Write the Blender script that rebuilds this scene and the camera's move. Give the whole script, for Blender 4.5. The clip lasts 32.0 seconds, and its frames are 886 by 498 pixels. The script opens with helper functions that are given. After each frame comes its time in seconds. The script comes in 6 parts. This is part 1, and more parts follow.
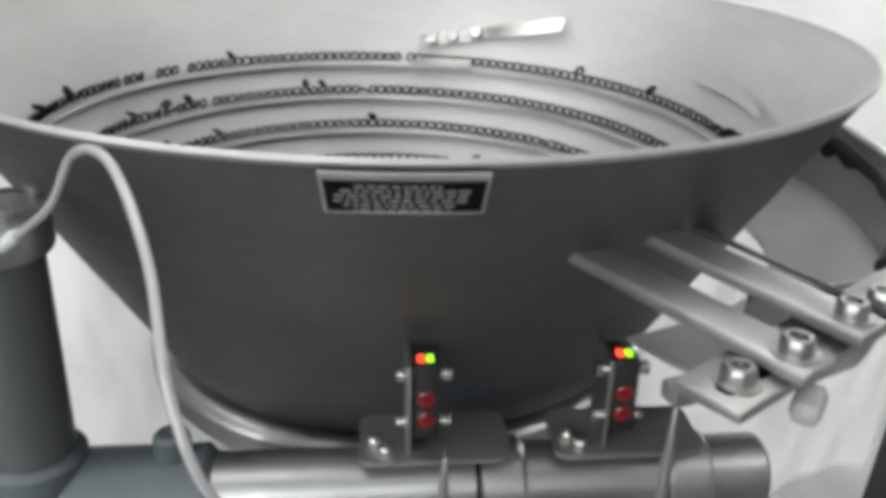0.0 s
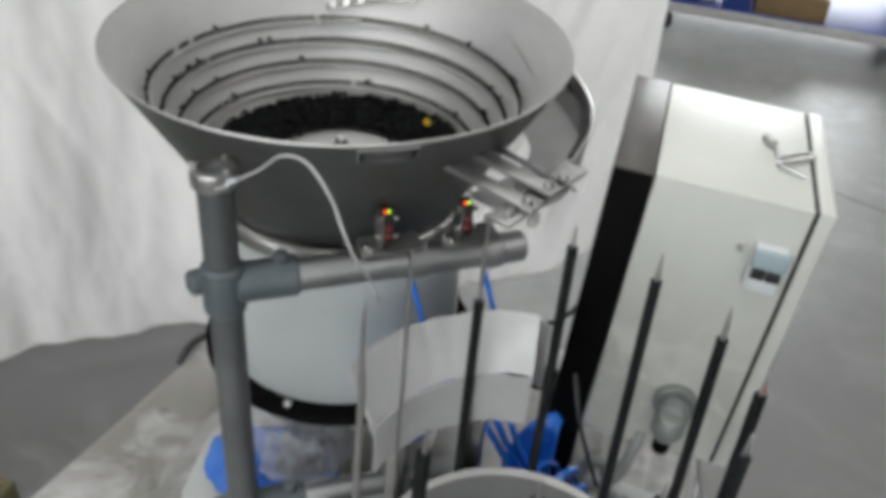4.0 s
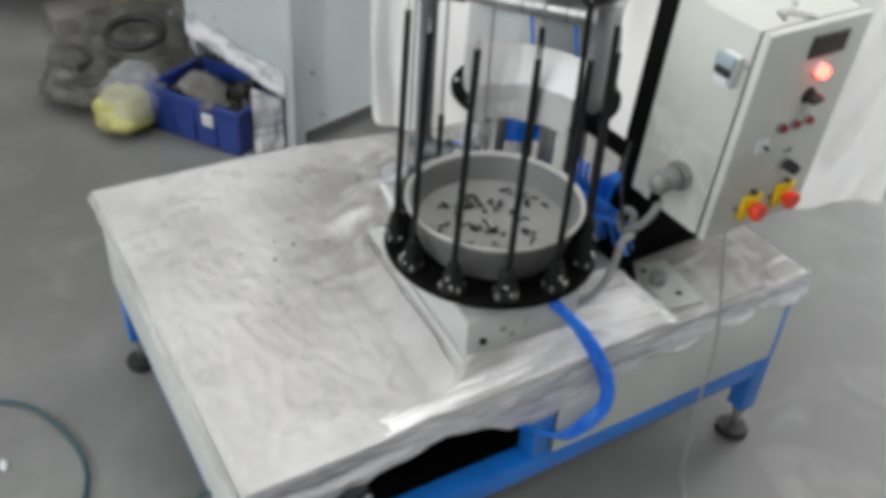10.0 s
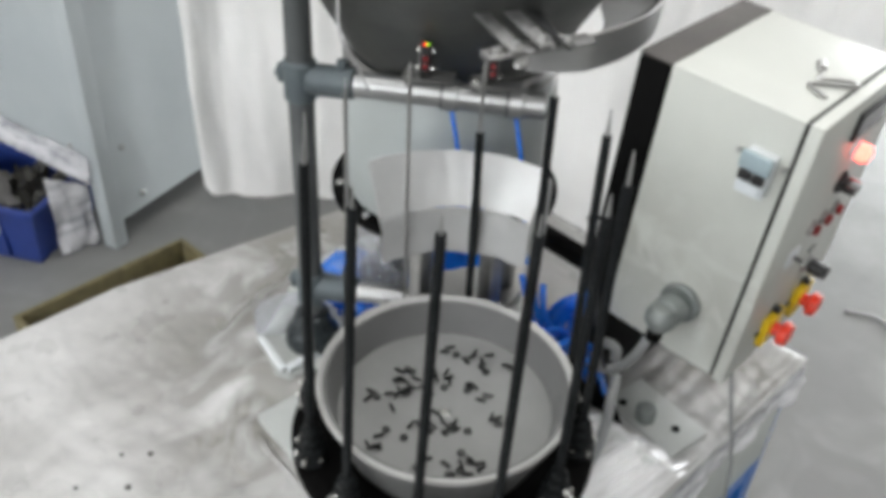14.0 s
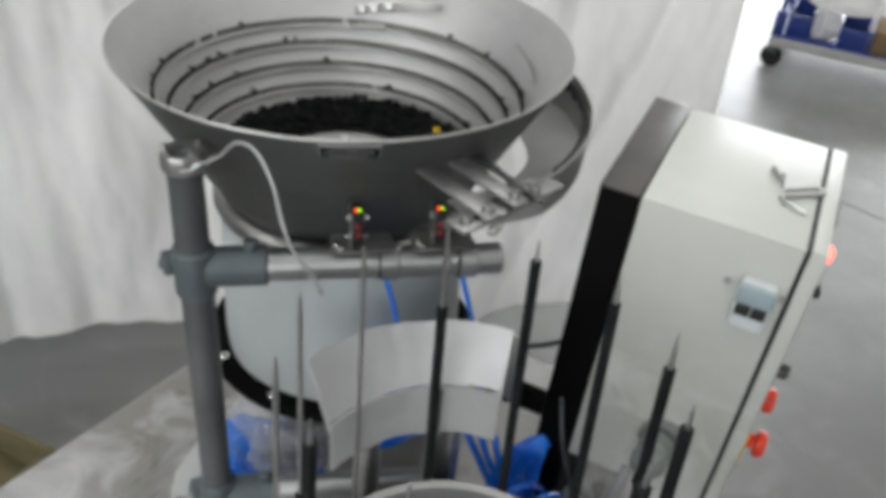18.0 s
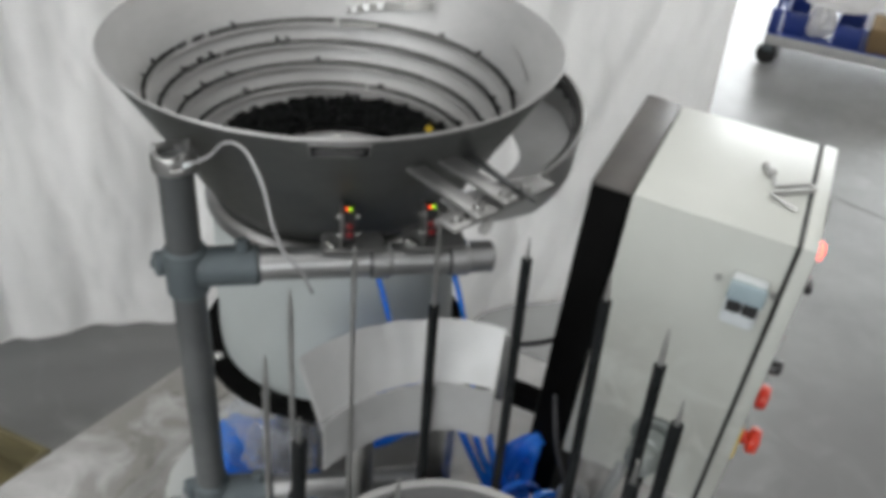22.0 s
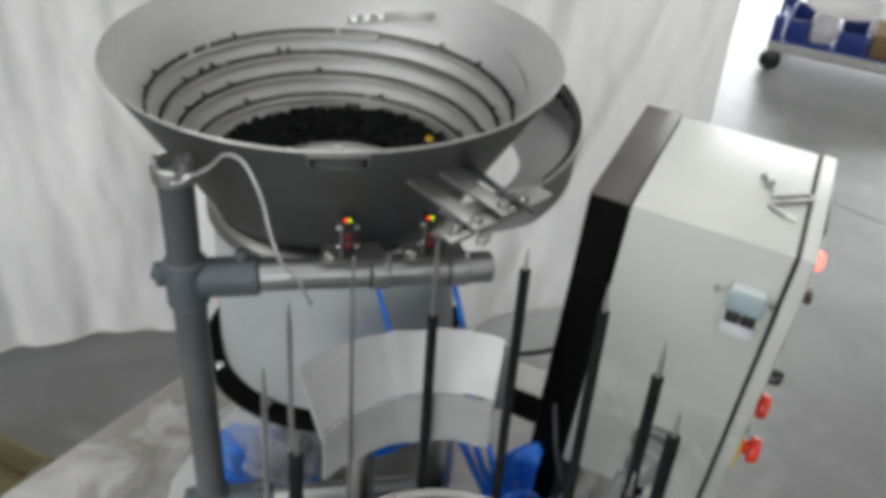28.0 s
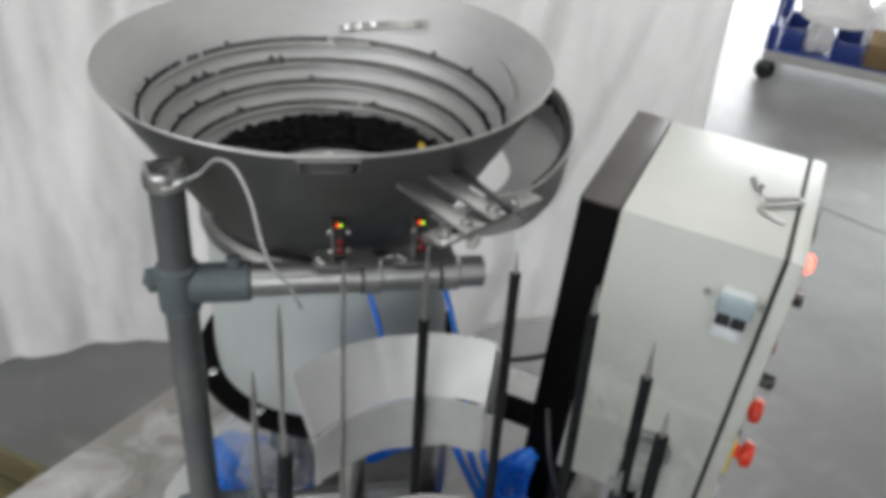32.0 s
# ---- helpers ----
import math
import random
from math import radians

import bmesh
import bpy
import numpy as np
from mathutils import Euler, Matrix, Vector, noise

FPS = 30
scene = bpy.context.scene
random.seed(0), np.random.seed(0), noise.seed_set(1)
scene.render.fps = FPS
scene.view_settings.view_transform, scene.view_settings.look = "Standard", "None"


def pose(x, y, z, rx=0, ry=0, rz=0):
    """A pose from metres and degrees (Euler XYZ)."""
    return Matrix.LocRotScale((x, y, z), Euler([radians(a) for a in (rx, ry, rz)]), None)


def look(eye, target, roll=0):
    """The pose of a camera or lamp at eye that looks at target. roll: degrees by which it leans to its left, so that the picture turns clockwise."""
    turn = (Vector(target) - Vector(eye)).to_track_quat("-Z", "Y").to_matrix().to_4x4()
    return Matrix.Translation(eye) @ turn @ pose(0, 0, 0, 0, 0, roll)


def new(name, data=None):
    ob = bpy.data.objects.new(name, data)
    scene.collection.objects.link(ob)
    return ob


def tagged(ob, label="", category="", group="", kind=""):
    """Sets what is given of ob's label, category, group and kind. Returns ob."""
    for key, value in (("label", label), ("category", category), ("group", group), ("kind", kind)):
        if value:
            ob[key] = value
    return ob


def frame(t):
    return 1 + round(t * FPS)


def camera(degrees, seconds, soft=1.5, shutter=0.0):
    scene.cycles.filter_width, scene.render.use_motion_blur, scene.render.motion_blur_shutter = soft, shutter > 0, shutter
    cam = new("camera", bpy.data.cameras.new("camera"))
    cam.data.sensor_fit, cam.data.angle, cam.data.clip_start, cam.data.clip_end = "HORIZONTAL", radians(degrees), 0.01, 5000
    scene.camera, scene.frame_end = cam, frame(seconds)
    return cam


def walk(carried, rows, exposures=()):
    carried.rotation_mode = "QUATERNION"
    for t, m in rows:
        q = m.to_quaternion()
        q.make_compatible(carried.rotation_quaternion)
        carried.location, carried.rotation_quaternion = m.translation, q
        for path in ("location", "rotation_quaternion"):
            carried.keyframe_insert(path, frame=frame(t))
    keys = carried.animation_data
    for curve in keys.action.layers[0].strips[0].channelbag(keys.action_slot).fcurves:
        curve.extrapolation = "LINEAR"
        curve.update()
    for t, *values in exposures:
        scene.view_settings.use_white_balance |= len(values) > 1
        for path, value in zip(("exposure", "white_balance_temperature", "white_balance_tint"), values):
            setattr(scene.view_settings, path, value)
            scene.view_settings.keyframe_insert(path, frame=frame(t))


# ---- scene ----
cam = camera(52.7, 32.0, soft=5.4)
PATH = [
    (0, (0.008, -0.148, 1.374), (-0.902, 1.441, 0.569), 1.66),
    (0.5, (0.037, -0.261, 1.463), (-0.794, 1.327, 0.576), 1.89),
    (1, (0.061, -0.361, 1.572), (-0.678, 1.185, 0.541), 2.56),
    (1.5, (0.094, -0.444, 1.638), (-0.588, 1.082, 0.538), 3.1),
    (2, (0.161, -0.476, 1.650), (-0.519, 1.002, 0.491), 5.31),
    (2.5, (0.171, -0.527, 1.695), (-0.500, 0.949, 0.526), 4.85),
    (4.5, (0.097, -0.647, 1.695), (-0.304, 0.942, 0.547), 4.85),
    (5, (0.197, -0.692, 1.696), (-0.301, 0.872, 0.552), 3.01),
    (5.5, (0.478, -0.715, 1.701), (-0.299, 0.683, 0.499), 3.16),
    (6, (0.577, -0.740, 1.714), (-0.203, 0.671, 0.531), 1.90),
    (6.5, (0.655, -0.748, 1.717), (-0.270, 0.613, 0.581), 1.07),
    (7, (0.817, -0.749, 1.714), (-0.305, 0.466, 0.590), 3.09),
    (7.5, (0.852, -0.753, 1.738), (-0.288, 0.475, 0.646), 2.02),
    (8, (0.931, -0.745, 1.747), (-0.296, 0.501, 0.777), 1.61),
    (8.5, (1.081, -0.756, 1.749), (-0.263, 0.322, 0.733), 3.90),
    (9, (1.155, -0.791, 1.749), (-0.202, 0.218, 0.682), 3.91),
    (9.5, (1.190, -0.818, 1.735), (-0.152, 0.138, 0.601), 4.60),
    (10, (1.200, -0.851, 1.722), (-0.161, 0.024, 0.546), 4.01),
    (10.5, (1.200, -0.873, 1.712), (-0.160, -0.077, 0.480), 4.28),
    (11, (1.199, -0.889, 1.687), (-0.139, -0.176, 0.382), 4.25),
    (11.5, (1.164, -0.895, 1.696), (-0.224, -0.233, 0.418), 2.90),
    (12, (1.091, -0.869, 1.709), (-0.306, -0.162, 0.464), 3.12),
    (12.5, (0.968, -0.838, 1.707), (-0.315, 0.068, 0.468), 1.87),
    (13, (0.829, -0.839, 1.702), (-0.322, 0.252, 0.482), 1.44),
    (13.5, (0.731, -0.774, 1.677), (-0.389, 0.352, 0.465), 2.70),
    (14, (0.618, -0.624, 1.660), (-0.481, 0.532, 0.465), 3.43),
    (14.5, (0.562, -0.543, 1.674), (-0.568, 0.657, 0.542), 4.33),
    (16.5, (0.252, -0.542, 1.661), (-0.420, 0.897, 0.445), 5.59),
    (17, (0.262, -0.551, 1.670), (-0.418, 0.920, 0.498), 4.69),
    (17.5, (0.260, -0.556, 1.679), (-0.410, 0.936, 0.527), 4.80),
    (18, (0.255, -0.558, 1.686), (-0.426, 0.948, 0.559), 4.91),
    (18.5, (0.253, -0.556, 1.687), (-0.434, 0.952, 0.567), 4.95),
    (19, (0.258, -0.554, 1.686), (-0.438, 0.954, 0.573), 4.56),
    (19.5, (0.259, -0.555, 1.689), (-0.426, 0.956, 0.572), 4.63),
    (20, (0.260, -0.560, 1.687), (-0.430, 0.950, 0.572), 4.84),
    (20.5, (0.260, -0.560, 1.687), (-0.425, 0.951, 0.570), 4.74),
    (21, (0.265, -0.560, 1.686), (-0.419, 0.954, 0.572), 4.72),
    (21.5, (0.263, -0.559, 1.683), (-0.420, 0.950, 0.563), 4.62),
    (22, (0.263, -0.556, 1.686), (-0.415, 0.951, 0.559), 4.62),
    (22.5, (0.267, -0.559, 1.683), (-0.407, 0.958, 0.568), 4.80),
    (23, (0.275, -0.559, 1.676), (-0.403, 0.965, 0.572), 4.88),
    (23.5, (0.267, -0.556, 1.681), (-0.381, 0.971, 0.564), 5.58),
    (24, (0.269, -0.555, 1.680), (-0.395, 0.971, 0.571), 5.10),
    (24.5, (0.264, -0.553, 1.680), (-0.402, 0.973, 0.571), 5.18),
    (25, (0.257, -0.550, 1.679), (-0.419, 0.969, 0.567), 5.04),
    (25.5, (0.261, -0.550, 1.680), (-0.419, 0.965, 0.565), 4.85),
    (27.5, (0.266, -0.554, 1.688), (-0.418, 0.956, 0.568), 4.39),
    (28, (0.268, -0.553, 1.693), (-0.423, 0.955, 0.576), 4.36),
    (28.5, (0.268, -0.553, 1.692), (-0.419, 0.958, 0.576), 4.33),
    (29, (0.270, -0.556, 1.685), (-0.415, 0.963, 0.579), 4.13),
    (29.5, (0.274, -0.556, 1.686), (-0.412, 0.964, 0.582), 4.11),
    (30, (0.279, -0.561, 1.687), (-0.406, 0.967, 0.593), 4.15),
    (30.5, (0.274, -0.557, 1.692), (-0.403, 0.965, 0.586), 4.17),
    (31, (0.273, -0.558, 1.690), (-0.410, 0.966, 0.589), 4.28),
    (31.5, (0.273, -0.557, 1.687), (-0.416, 0.970, 0.594), 4.23),
    (32, (0.280, -0.556, 1.689), (-0.417, 0.966, 0.594), 4.06),
]
walk(cam, [(t, look(eye, target, roll)) for t, eye, target, roll in PATH],
     exposures=[(0.0, -0.2), (0.9, -0.06), (1.5, -0.18), (2.0, -0.45), (2.5, -0.47), (4.5, -0.45), (6.0, -0.32), (7.0, -0.32), (8.0, -0.55), (8.5, -0.42), (9.0, -0.25), (10.0, -0.22), (12.0, -0.38), (13.0, -0.35), (14.0, -0.13), (16.5, -0.42), (20.0, -0.57), (26.0, -0.59), (32.0, -0.54)])

# ---- light ----
world = bpy.data.worlds.new("world")
scene.world = world
world.use_nodes = True
world.node_tree.nodes["Background"].inputs[0].default_value = (0.9, 0.95, 1.0, 1)
world.node_tree.nodes["Background"].inputs[1].default_value = 0.5


def area(name, loc, target, sx, sy, watts, colour):
    data = bpy.data.lights.new(name, "AREA")
    data.shape, data.size, data.size_y, data.energy, data.color = "RECTANGLE", sx, sy, watts, colour
    ob = new(name, data)
    ob.matrix_world = look(loc, target)
    return ob


# unseen overhead lamps standing for tube lights, daylight from the open end, added south fill
area("ceiling_lamp", (-0.4, 0.2, 4.6), (-0.4, 0.2, 0), 1.4, 4.5, 100, (1.0, 0.99, 0.97))
area("ceiling_lamp", (2.9, 1.4, 4.6), (2.9, 1.4, 0), 1.2, 5.0, 88, (1.0, 0.99, 0.97))
area("ceiling_lamp", (-3.2, -0.6, 4.6), (-3.2, -0.6, 0), 1.2, 5.0, 60, (1.0, 0.99, 0.97))
area("ceiling_lamp", (-0.4, 4.0, 4.6), (-0.4, 4.0, 0), 1.2, 5.0, 115, (1.0, 0.99, 0.97))
area("daylight", (-1.4, 9.6, 2.0), (-0.6, 3.0, 0.0), 7.4, 3.2, 440, (0.97, 0.985, 1.0))
# fill lamp added behind the camera, in openings that are out of view
area("south_fill_light", (-0.4, -6.95, 3.5), (-0.4, 0.4, 1.2), 10.0, 1.7, 250, (1.0, 0.985, 0.97))


# ---- materials ----
def rgb(c):
    return (*c, 1.0) if len(c) == 3 else c


def material(name, a, b=None, scale=6.0, rough=0.5, metal=0.0, grain=60.0, bump=0.15, spread=0.12,
             coat=0.0, spec=0.5, stretch=(1, 1, 1), alpha=1.0, emit=None, power=0.0, low=0.35, high=0.65, trans=0.0, island=0.0):
    m = bpy.data.materials.new(name)
    m.use_nodes = True
    n, l = m.node_tree.nodes, m.node_tree.links
    p = n["Principled BSDF"]
    p.inputs["Metallic"].default_value = metal
    p.inputs["Coat Weight"].default_value = coat
    p.inputs["Specular IOR Level"].default_value = spec
    p.inputs["Coat Roughness"].default_value = 0.12
    p.inputs["Alpha"].default_value = alpha
    p.inputs["Transmission Weight"].default_value = trans
    co = n.new("ShaderNodeTexCoord")
    mp = n.new("ShaderNodeMapping")
    mp.inputs["Scale"].default_value = stretch
    l.new(co.outputs["Object"], mp.inputs["Vector"])
    big = n.new("ShaderNodeTexNoise")
    big.inputs["Scale"].default_value, big.inputs["Detail"].default_value, big.inputs["Roughness"].default_value = scale, 5, 0.62
    fine = n.new("ShaderNodeTexNoise")
    fine.inputs["Scale"].default_value, fine.inputs["Detail"].default_value = grain, 3
    l.new(mp.outputs[0], big.inputs["Vector"])
    l.new(mp.outputs[0], fine.inputs["Vector"])
    ramp = n.new("ShaderNodeMapRange")
    ramp.inputs["From Min"].default_value, ramp.inputs["From Max"].default_value = low, high
    l.new(big.outputs["Fac"], ramp.inputs["Value"])
    mix = n.new("ShaderNodeMix")
    mix.data_type = "RGBA"
    mix.inputs["A"].default_value, mix.inputs["B"].default_value = rgb(a), rgb(b or tuple(0.8 * v for v in a))
    l.new(ramp.outputs[0], mix.inputs["Factor"])
    out = mix.outputs["Result"]
    if island:
        geo = n.new("ShaderNodeNewGeometry")
        hsv = n.new("ShaderNodeHueSaturation")
        mr = n.new("ShaderNodeMapRange")
        mr.inputs["To Min"].default_value, mr.inputs["To Max"].default_value = 1 - island, 1 + island
        l.new(geo.outputs["Random Per Island"], mr.inputs["Value"])
        l.new(mr.outputs[0], hsv.inputs["Value"])
        l.new(out, hsv.inputs["Color"])
        out = hsv.outputs[0]
    l.new(out, p.inputs["Base Color"])
    rr = n.new("ShaderNodeMapRange")
    rr.inputs["To Min"].default_value, rr.inputs["To Max"].default_value = max(0.03, rough - spread), min(1, rough + spread)
    l.new(fine.outputs["Fac"], rr.inputs["Value"])
    l.new(rr.outputs[0], p.inputs["Roughness"])
    if bump:
        bp = n.new("ShaderNodeBump")
        bp.inputs["Strength"].default_value, bp.inputs["Distance"].default_value = bump, 0.004
        l.new(fine.outputs["Fac"], bp.inputs["Height"])
        l.new(bp.outputs[0], p.inputs["Normal"])
    if emit:
        p.inputs["Emission Color"].default_value, p.inputs["Emission Strength"].default_value = rgb(emit), power
    return m


def wrinkled(m, scale, strength, distance, stretch=(1, 1, 1)):
    """Adds folds to a sheet's relief: ridged noise laid over the fine grain."""
    n, l = m.node_tree.nodes, m.node_tree.links
    co, mp, tex, bp = (n.new(k) for k in ("ShaderNodeTexCoord", "ShaderNodeMapping", "ShaderNodeTexNoise", "ShaderNodeBump"))
    tex.noise_type = "RIDGED_MULTIFRACTAL"
    mp.inputs["Scale"].default_value = stretch
    tex.inputs["Scale"].default_value, tex.inputs["Detail"].default_value, tex.inputs["Distortion"].default_value = scale, 4, 0.8
    bp.inputs["Strength"].default_value, bp.inputs["Distance"].default_value = strength, distance
    l.new(co.outputs["Object"], mp.inputs["Vector"])
    l.new(mp.outputs[0], tex.inputs["Vector"])
    l.new(tex.outputs[0], bp.inputs["Height"])
    p = n["Principled BSDF"]
    if p.inputs["Normal"].is_linked:
        l.new(p.inputs["Normal"].links[0].from_socket, bp.inputs["Normal"])
    l.new(bp.outputs[0], p.inputs["Normal"])
    return m


def dark_patched(m, centres, dark, scale=5.0, z=0.0):
    """Lays darker patches, dirt and painted-in shade, with ragged edges over a colour; centres are (x, y, radius)."""
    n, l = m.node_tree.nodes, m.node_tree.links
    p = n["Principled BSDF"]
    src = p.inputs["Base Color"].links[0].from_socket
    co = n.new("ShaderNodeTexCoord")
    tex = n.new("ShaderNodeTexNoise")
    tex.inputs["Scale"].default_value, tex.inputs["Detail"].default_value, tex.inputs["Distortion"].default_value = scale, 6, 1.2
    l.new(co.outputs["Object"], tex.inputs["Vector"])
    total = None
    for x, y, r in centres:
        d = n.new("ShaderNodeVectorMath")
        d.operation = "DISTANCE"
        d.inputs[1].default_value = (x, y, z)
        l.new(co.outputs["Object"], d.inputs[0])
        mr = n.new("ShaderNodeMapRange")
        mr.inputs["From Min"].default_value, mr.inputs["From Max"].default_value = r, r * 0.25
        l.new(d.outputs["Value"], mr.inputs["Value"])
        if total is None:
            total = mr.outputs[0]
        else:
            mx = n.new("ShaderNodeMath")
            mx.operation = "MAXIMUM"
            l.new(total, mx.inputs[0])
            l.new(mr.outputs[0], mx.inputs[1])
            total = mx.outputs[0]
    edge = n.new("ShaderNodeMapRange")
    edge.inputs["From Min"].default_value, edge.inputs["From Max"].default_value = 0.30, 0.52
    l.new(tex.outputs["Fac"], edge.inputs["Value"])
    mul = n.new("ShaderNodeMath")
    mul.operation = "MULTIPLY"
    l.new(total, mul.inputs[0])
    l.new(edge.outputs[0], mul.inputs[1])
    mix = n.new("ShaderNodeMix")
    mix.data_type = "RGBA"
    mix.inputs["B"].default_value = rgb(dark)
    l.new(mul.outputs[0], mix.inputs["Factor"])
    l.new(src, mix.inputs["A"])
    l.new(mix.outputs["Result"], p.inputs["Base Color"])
    return m


# darker patches; those by table and curtain are painted-in shade
CONCRETE = dark_patched(material("concrete", (0.215, 0.217, 0.213), (0.135, 0.136, 0.134), 2.1, 0.37, grain=35, bump=0.1, low=0.34, high=0.66), ((1.3, 0.3, 1.5), (-2.3, 0.3, 1.1), (0.9, 3.2, 1.3), (0.6, 1.0, 1.1), (-1.5, -0.7, 1.0), (-1.15, 0.85, 0.95)), (0.140, 0.140, 0.137), 5.0)
WALL = material("hall_paint", (0.42, 0.41, 0.40), (0.34, 0.335, 0.325), 1.2, 0.8, grain=20)
DULL = material("dull_steel_bar", (0.40, 0.40, 0.395), (0.30, 0.30, 0.295), 12, 0.5, 0.9, grain=120, bump=0.04)
STEEL = material("brushed_steel", (0.50, 0.50, 0.49), (0.40, 0.40, 0.395), 9, 0.36, 1.0, grain=120, bump=0.03, stretch=(1, 1, 4))
# separate, darker steel for the outer cone than for the inner bowl
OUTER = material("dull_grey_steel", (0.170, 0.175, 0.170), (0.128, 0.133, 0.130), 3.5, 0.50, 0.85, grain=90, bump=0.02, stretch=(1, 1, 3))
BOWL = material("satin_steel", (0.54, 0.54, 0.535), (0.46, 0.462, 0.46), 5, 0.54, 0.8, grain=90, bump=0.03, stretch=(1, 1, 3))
BRIGHT = material("bright_steel", (0.75, 0.75, 0.73), (0.6, 0.6, 0.58), 14, 0.22, 1.0, grain=150, bump=0.02)
ALU = material("aluminium_tube", (0.48, 0.485, 0.485), (0.38, 0.385, 0.385), 8, 0.40, 1.0, grain=140, bump=0.03)
SHEET = wrinkled(material("aluminium_sheet", (0.62, 0.625, 0.625), (0.50, 0.505, 0.505), 5, 0.50, 0.35, grain=60, bump=0.06, spread=0.10), 9, 0.25, 0.006, (1, 1, 0.4))
TRACK = material("worn_track_steel", (0.55, 0.55, 0.545), (0.42, 0.42, 0.418), 14, 0.42, 0.9, grain=120, bump=0.03)
GREYPOST = material("grey_anodised", (0.142, 0.149, 0.151), (0.100, 0.107, 0.109), 8, 0.46, 0.35, grain=120, bump=0.03)
CAST = material("grey_cast_clamp", (0.13, 0.155, 0.165), (0.09, 0.11, 0.12), 10, 0.5, 0.3, grain=220, bump=0.12)
# the diffuse shadow low on the cabinet's side is painted in
CREAM = dark_patched(material("cream_enamel", (0.56, 0.575, 0.535), (0.50, 0.515, 0.48), 3, 0.45, grain=200, bump=0.04, coat=0.05), ((0.10, 0.34, 0.22), (0.27, 0.36, 0.16)), (0.42, 0.425, 0.39), 14.0, 0.86)
DRUM = material("pale_drum_enamel", (0.50, 0.535, 0.53), (0.43, 0.465, 0.46), 4, 0.36, grain=160, bump=0.04, coat=0.1)
BASEWHITE = material("pale_green_white_paint", (0.53, 0.55, 0.535), (0.44, 0.46, 0.448), 5, 0.35, grain=160, bump=0.05)
PANEL = material("pale_grey_paint", (0.60, 0.63, 0.60), (0.50, 0.53, 0.51), 3, 0.42, grain=120, bump=0.04)
HOPPER = material("white_machine_paint", (0.47, 0.51, 0.52), (0.40, 0.435, 0.45), 1.5, 0.42, grain=90, bump=0.04)
BLUE = material("blue_frame_paint", (0.012, 0.19, 0.68), (0.010, 0.14, 0.52), 6, 0.33, grain=120, bump=0.06, coat=0.2)
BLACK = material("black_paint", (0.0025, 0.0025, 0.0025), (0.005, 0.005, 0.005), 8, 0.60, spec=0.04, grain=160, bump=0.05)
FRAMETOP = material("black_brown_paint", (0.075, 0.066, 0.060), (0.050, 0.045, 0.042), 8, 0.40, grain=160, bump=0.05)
RODMAT = material("blackened_rod", (0.006, 0.007, 0.0075), (0.014, 0.016, 0.017), 20, 0.5, 0.05, spec=0.12, grain=200, bump=0.1)
RUBBER = material("black_rubber", (0.010, 0.010, 0.010), (0.022, 0.022, 0.022), 40, 0.55, spec=0.3, grain=200, bump=0.1, island=0.5)
PIECE = material("dark_seal", (0.0038, 0.0045, 0.0045), (0.008, 0.009, 0.009), 60, 0.6, spec=0.12, grain=200, bump=0.1, island=0.7)
TRAY = material("grey_pan_paint", (0.155, 0.156, 0.155), (0.120, 0.121, 0.120), 6, 0.42, grain=90, bump=0.05)
# pan grey lightened for the floor, which catches more light
TRAYLIT = material("lit_pan_floor", (0.25, 0.252, 0.25), (0.205, 0.207, 0.205), 7, 0.45, grain=120, bump=0.06)
DARKPLATE = material("dark_side_plate", (0.050, 0.052, 0.053), (0.035, 0.037, 0.038), 9, 0.5, 0.3, grain=120, bump=0.03)
TRAYRIM = material("pale_pan_lip", (0.44, 0.44, 0.43), (0.36, 0.36, 0.35), 8, 0.4, grain=90, bump=0.05)
YELLOW = material("yellow_plastic", (0.80, 0.55, 0.010), (0.70, 0.46, 0.010), 10, 0.35)
RED = material("red_plastic", (0.78, 0.045, 0.012), (0.66, 0.03, 0.01), 10, 0.32)
DARKRED = material("dark_red_plastic", (0.28, 0.012, 0.012), (0.2, 0.01, 0.01), 10, 0.3)
PLASTIC = material("black_plastic", (0.014, 0.014, 0.015), (0.024, 0.024, 0.025), 14, 0.35)
WHITEPL = material("white_plastic", (0.72, 0.75, 0.76), (0.62, 0.66, 0.68), 12, 0.32)
BLUEGREY = material("blue_grey_lid", (0.34, 0.42, 0.45), (0.28, 0.36, 0.39), 12, 0.25, coat=0.3)
METER = material("meter_window", (0.045, 0.04, 0.04), (0.06, 0.055, 0.05), 8, 0.12)
TUBEBLUE = material("blue_air_hose", (0.008, 0.14, 0.75), (0.02, 0.22, 0.8), 20, 0.25, coat=0.4)
TUBEGREEN = material("dark_green_hose", (0.012, 0.055, 0.065), (0.02, 0.075, 0.085), 20, 0.35)
CABLEGREY = material("grey_cable", (0.30, 0.31, 0.31), (0.24, 0.25, 0.25), 20, 0.45)
CABLEWHITE = material("clear_white_tube", (0.46, 0.46, 0.46), (0.36, 0.36, 0.37), 20, 0.2, coat=0.5)
CABLEBLACK = material("black_cable", (0.015, 0.016, 0.02), (0.03, 0.03, 0.035), 20, 0.4)
BINBLUE = material("blue_crate_plastic", (0.009, 0.027, 0.155), (0.013, 0.037, 0.205), 5, 0.42, grain=60)
BAGBLUE = wrinkled(material("blue_bag_film", (0.010, 0.12, 0.58), (0.02, 0.19, 0.70), 9, 0.2, coat=0.5), 14, 0.9, 0.02)
BAGCLEAR = wrinkled(material("clear_bag_film", (0.70, 0.73, 0.80), (0.5, 0.53, 0.60), 9, 0.08, alpha=0.26, coat=0.3), 13, 0.9, 0.02)
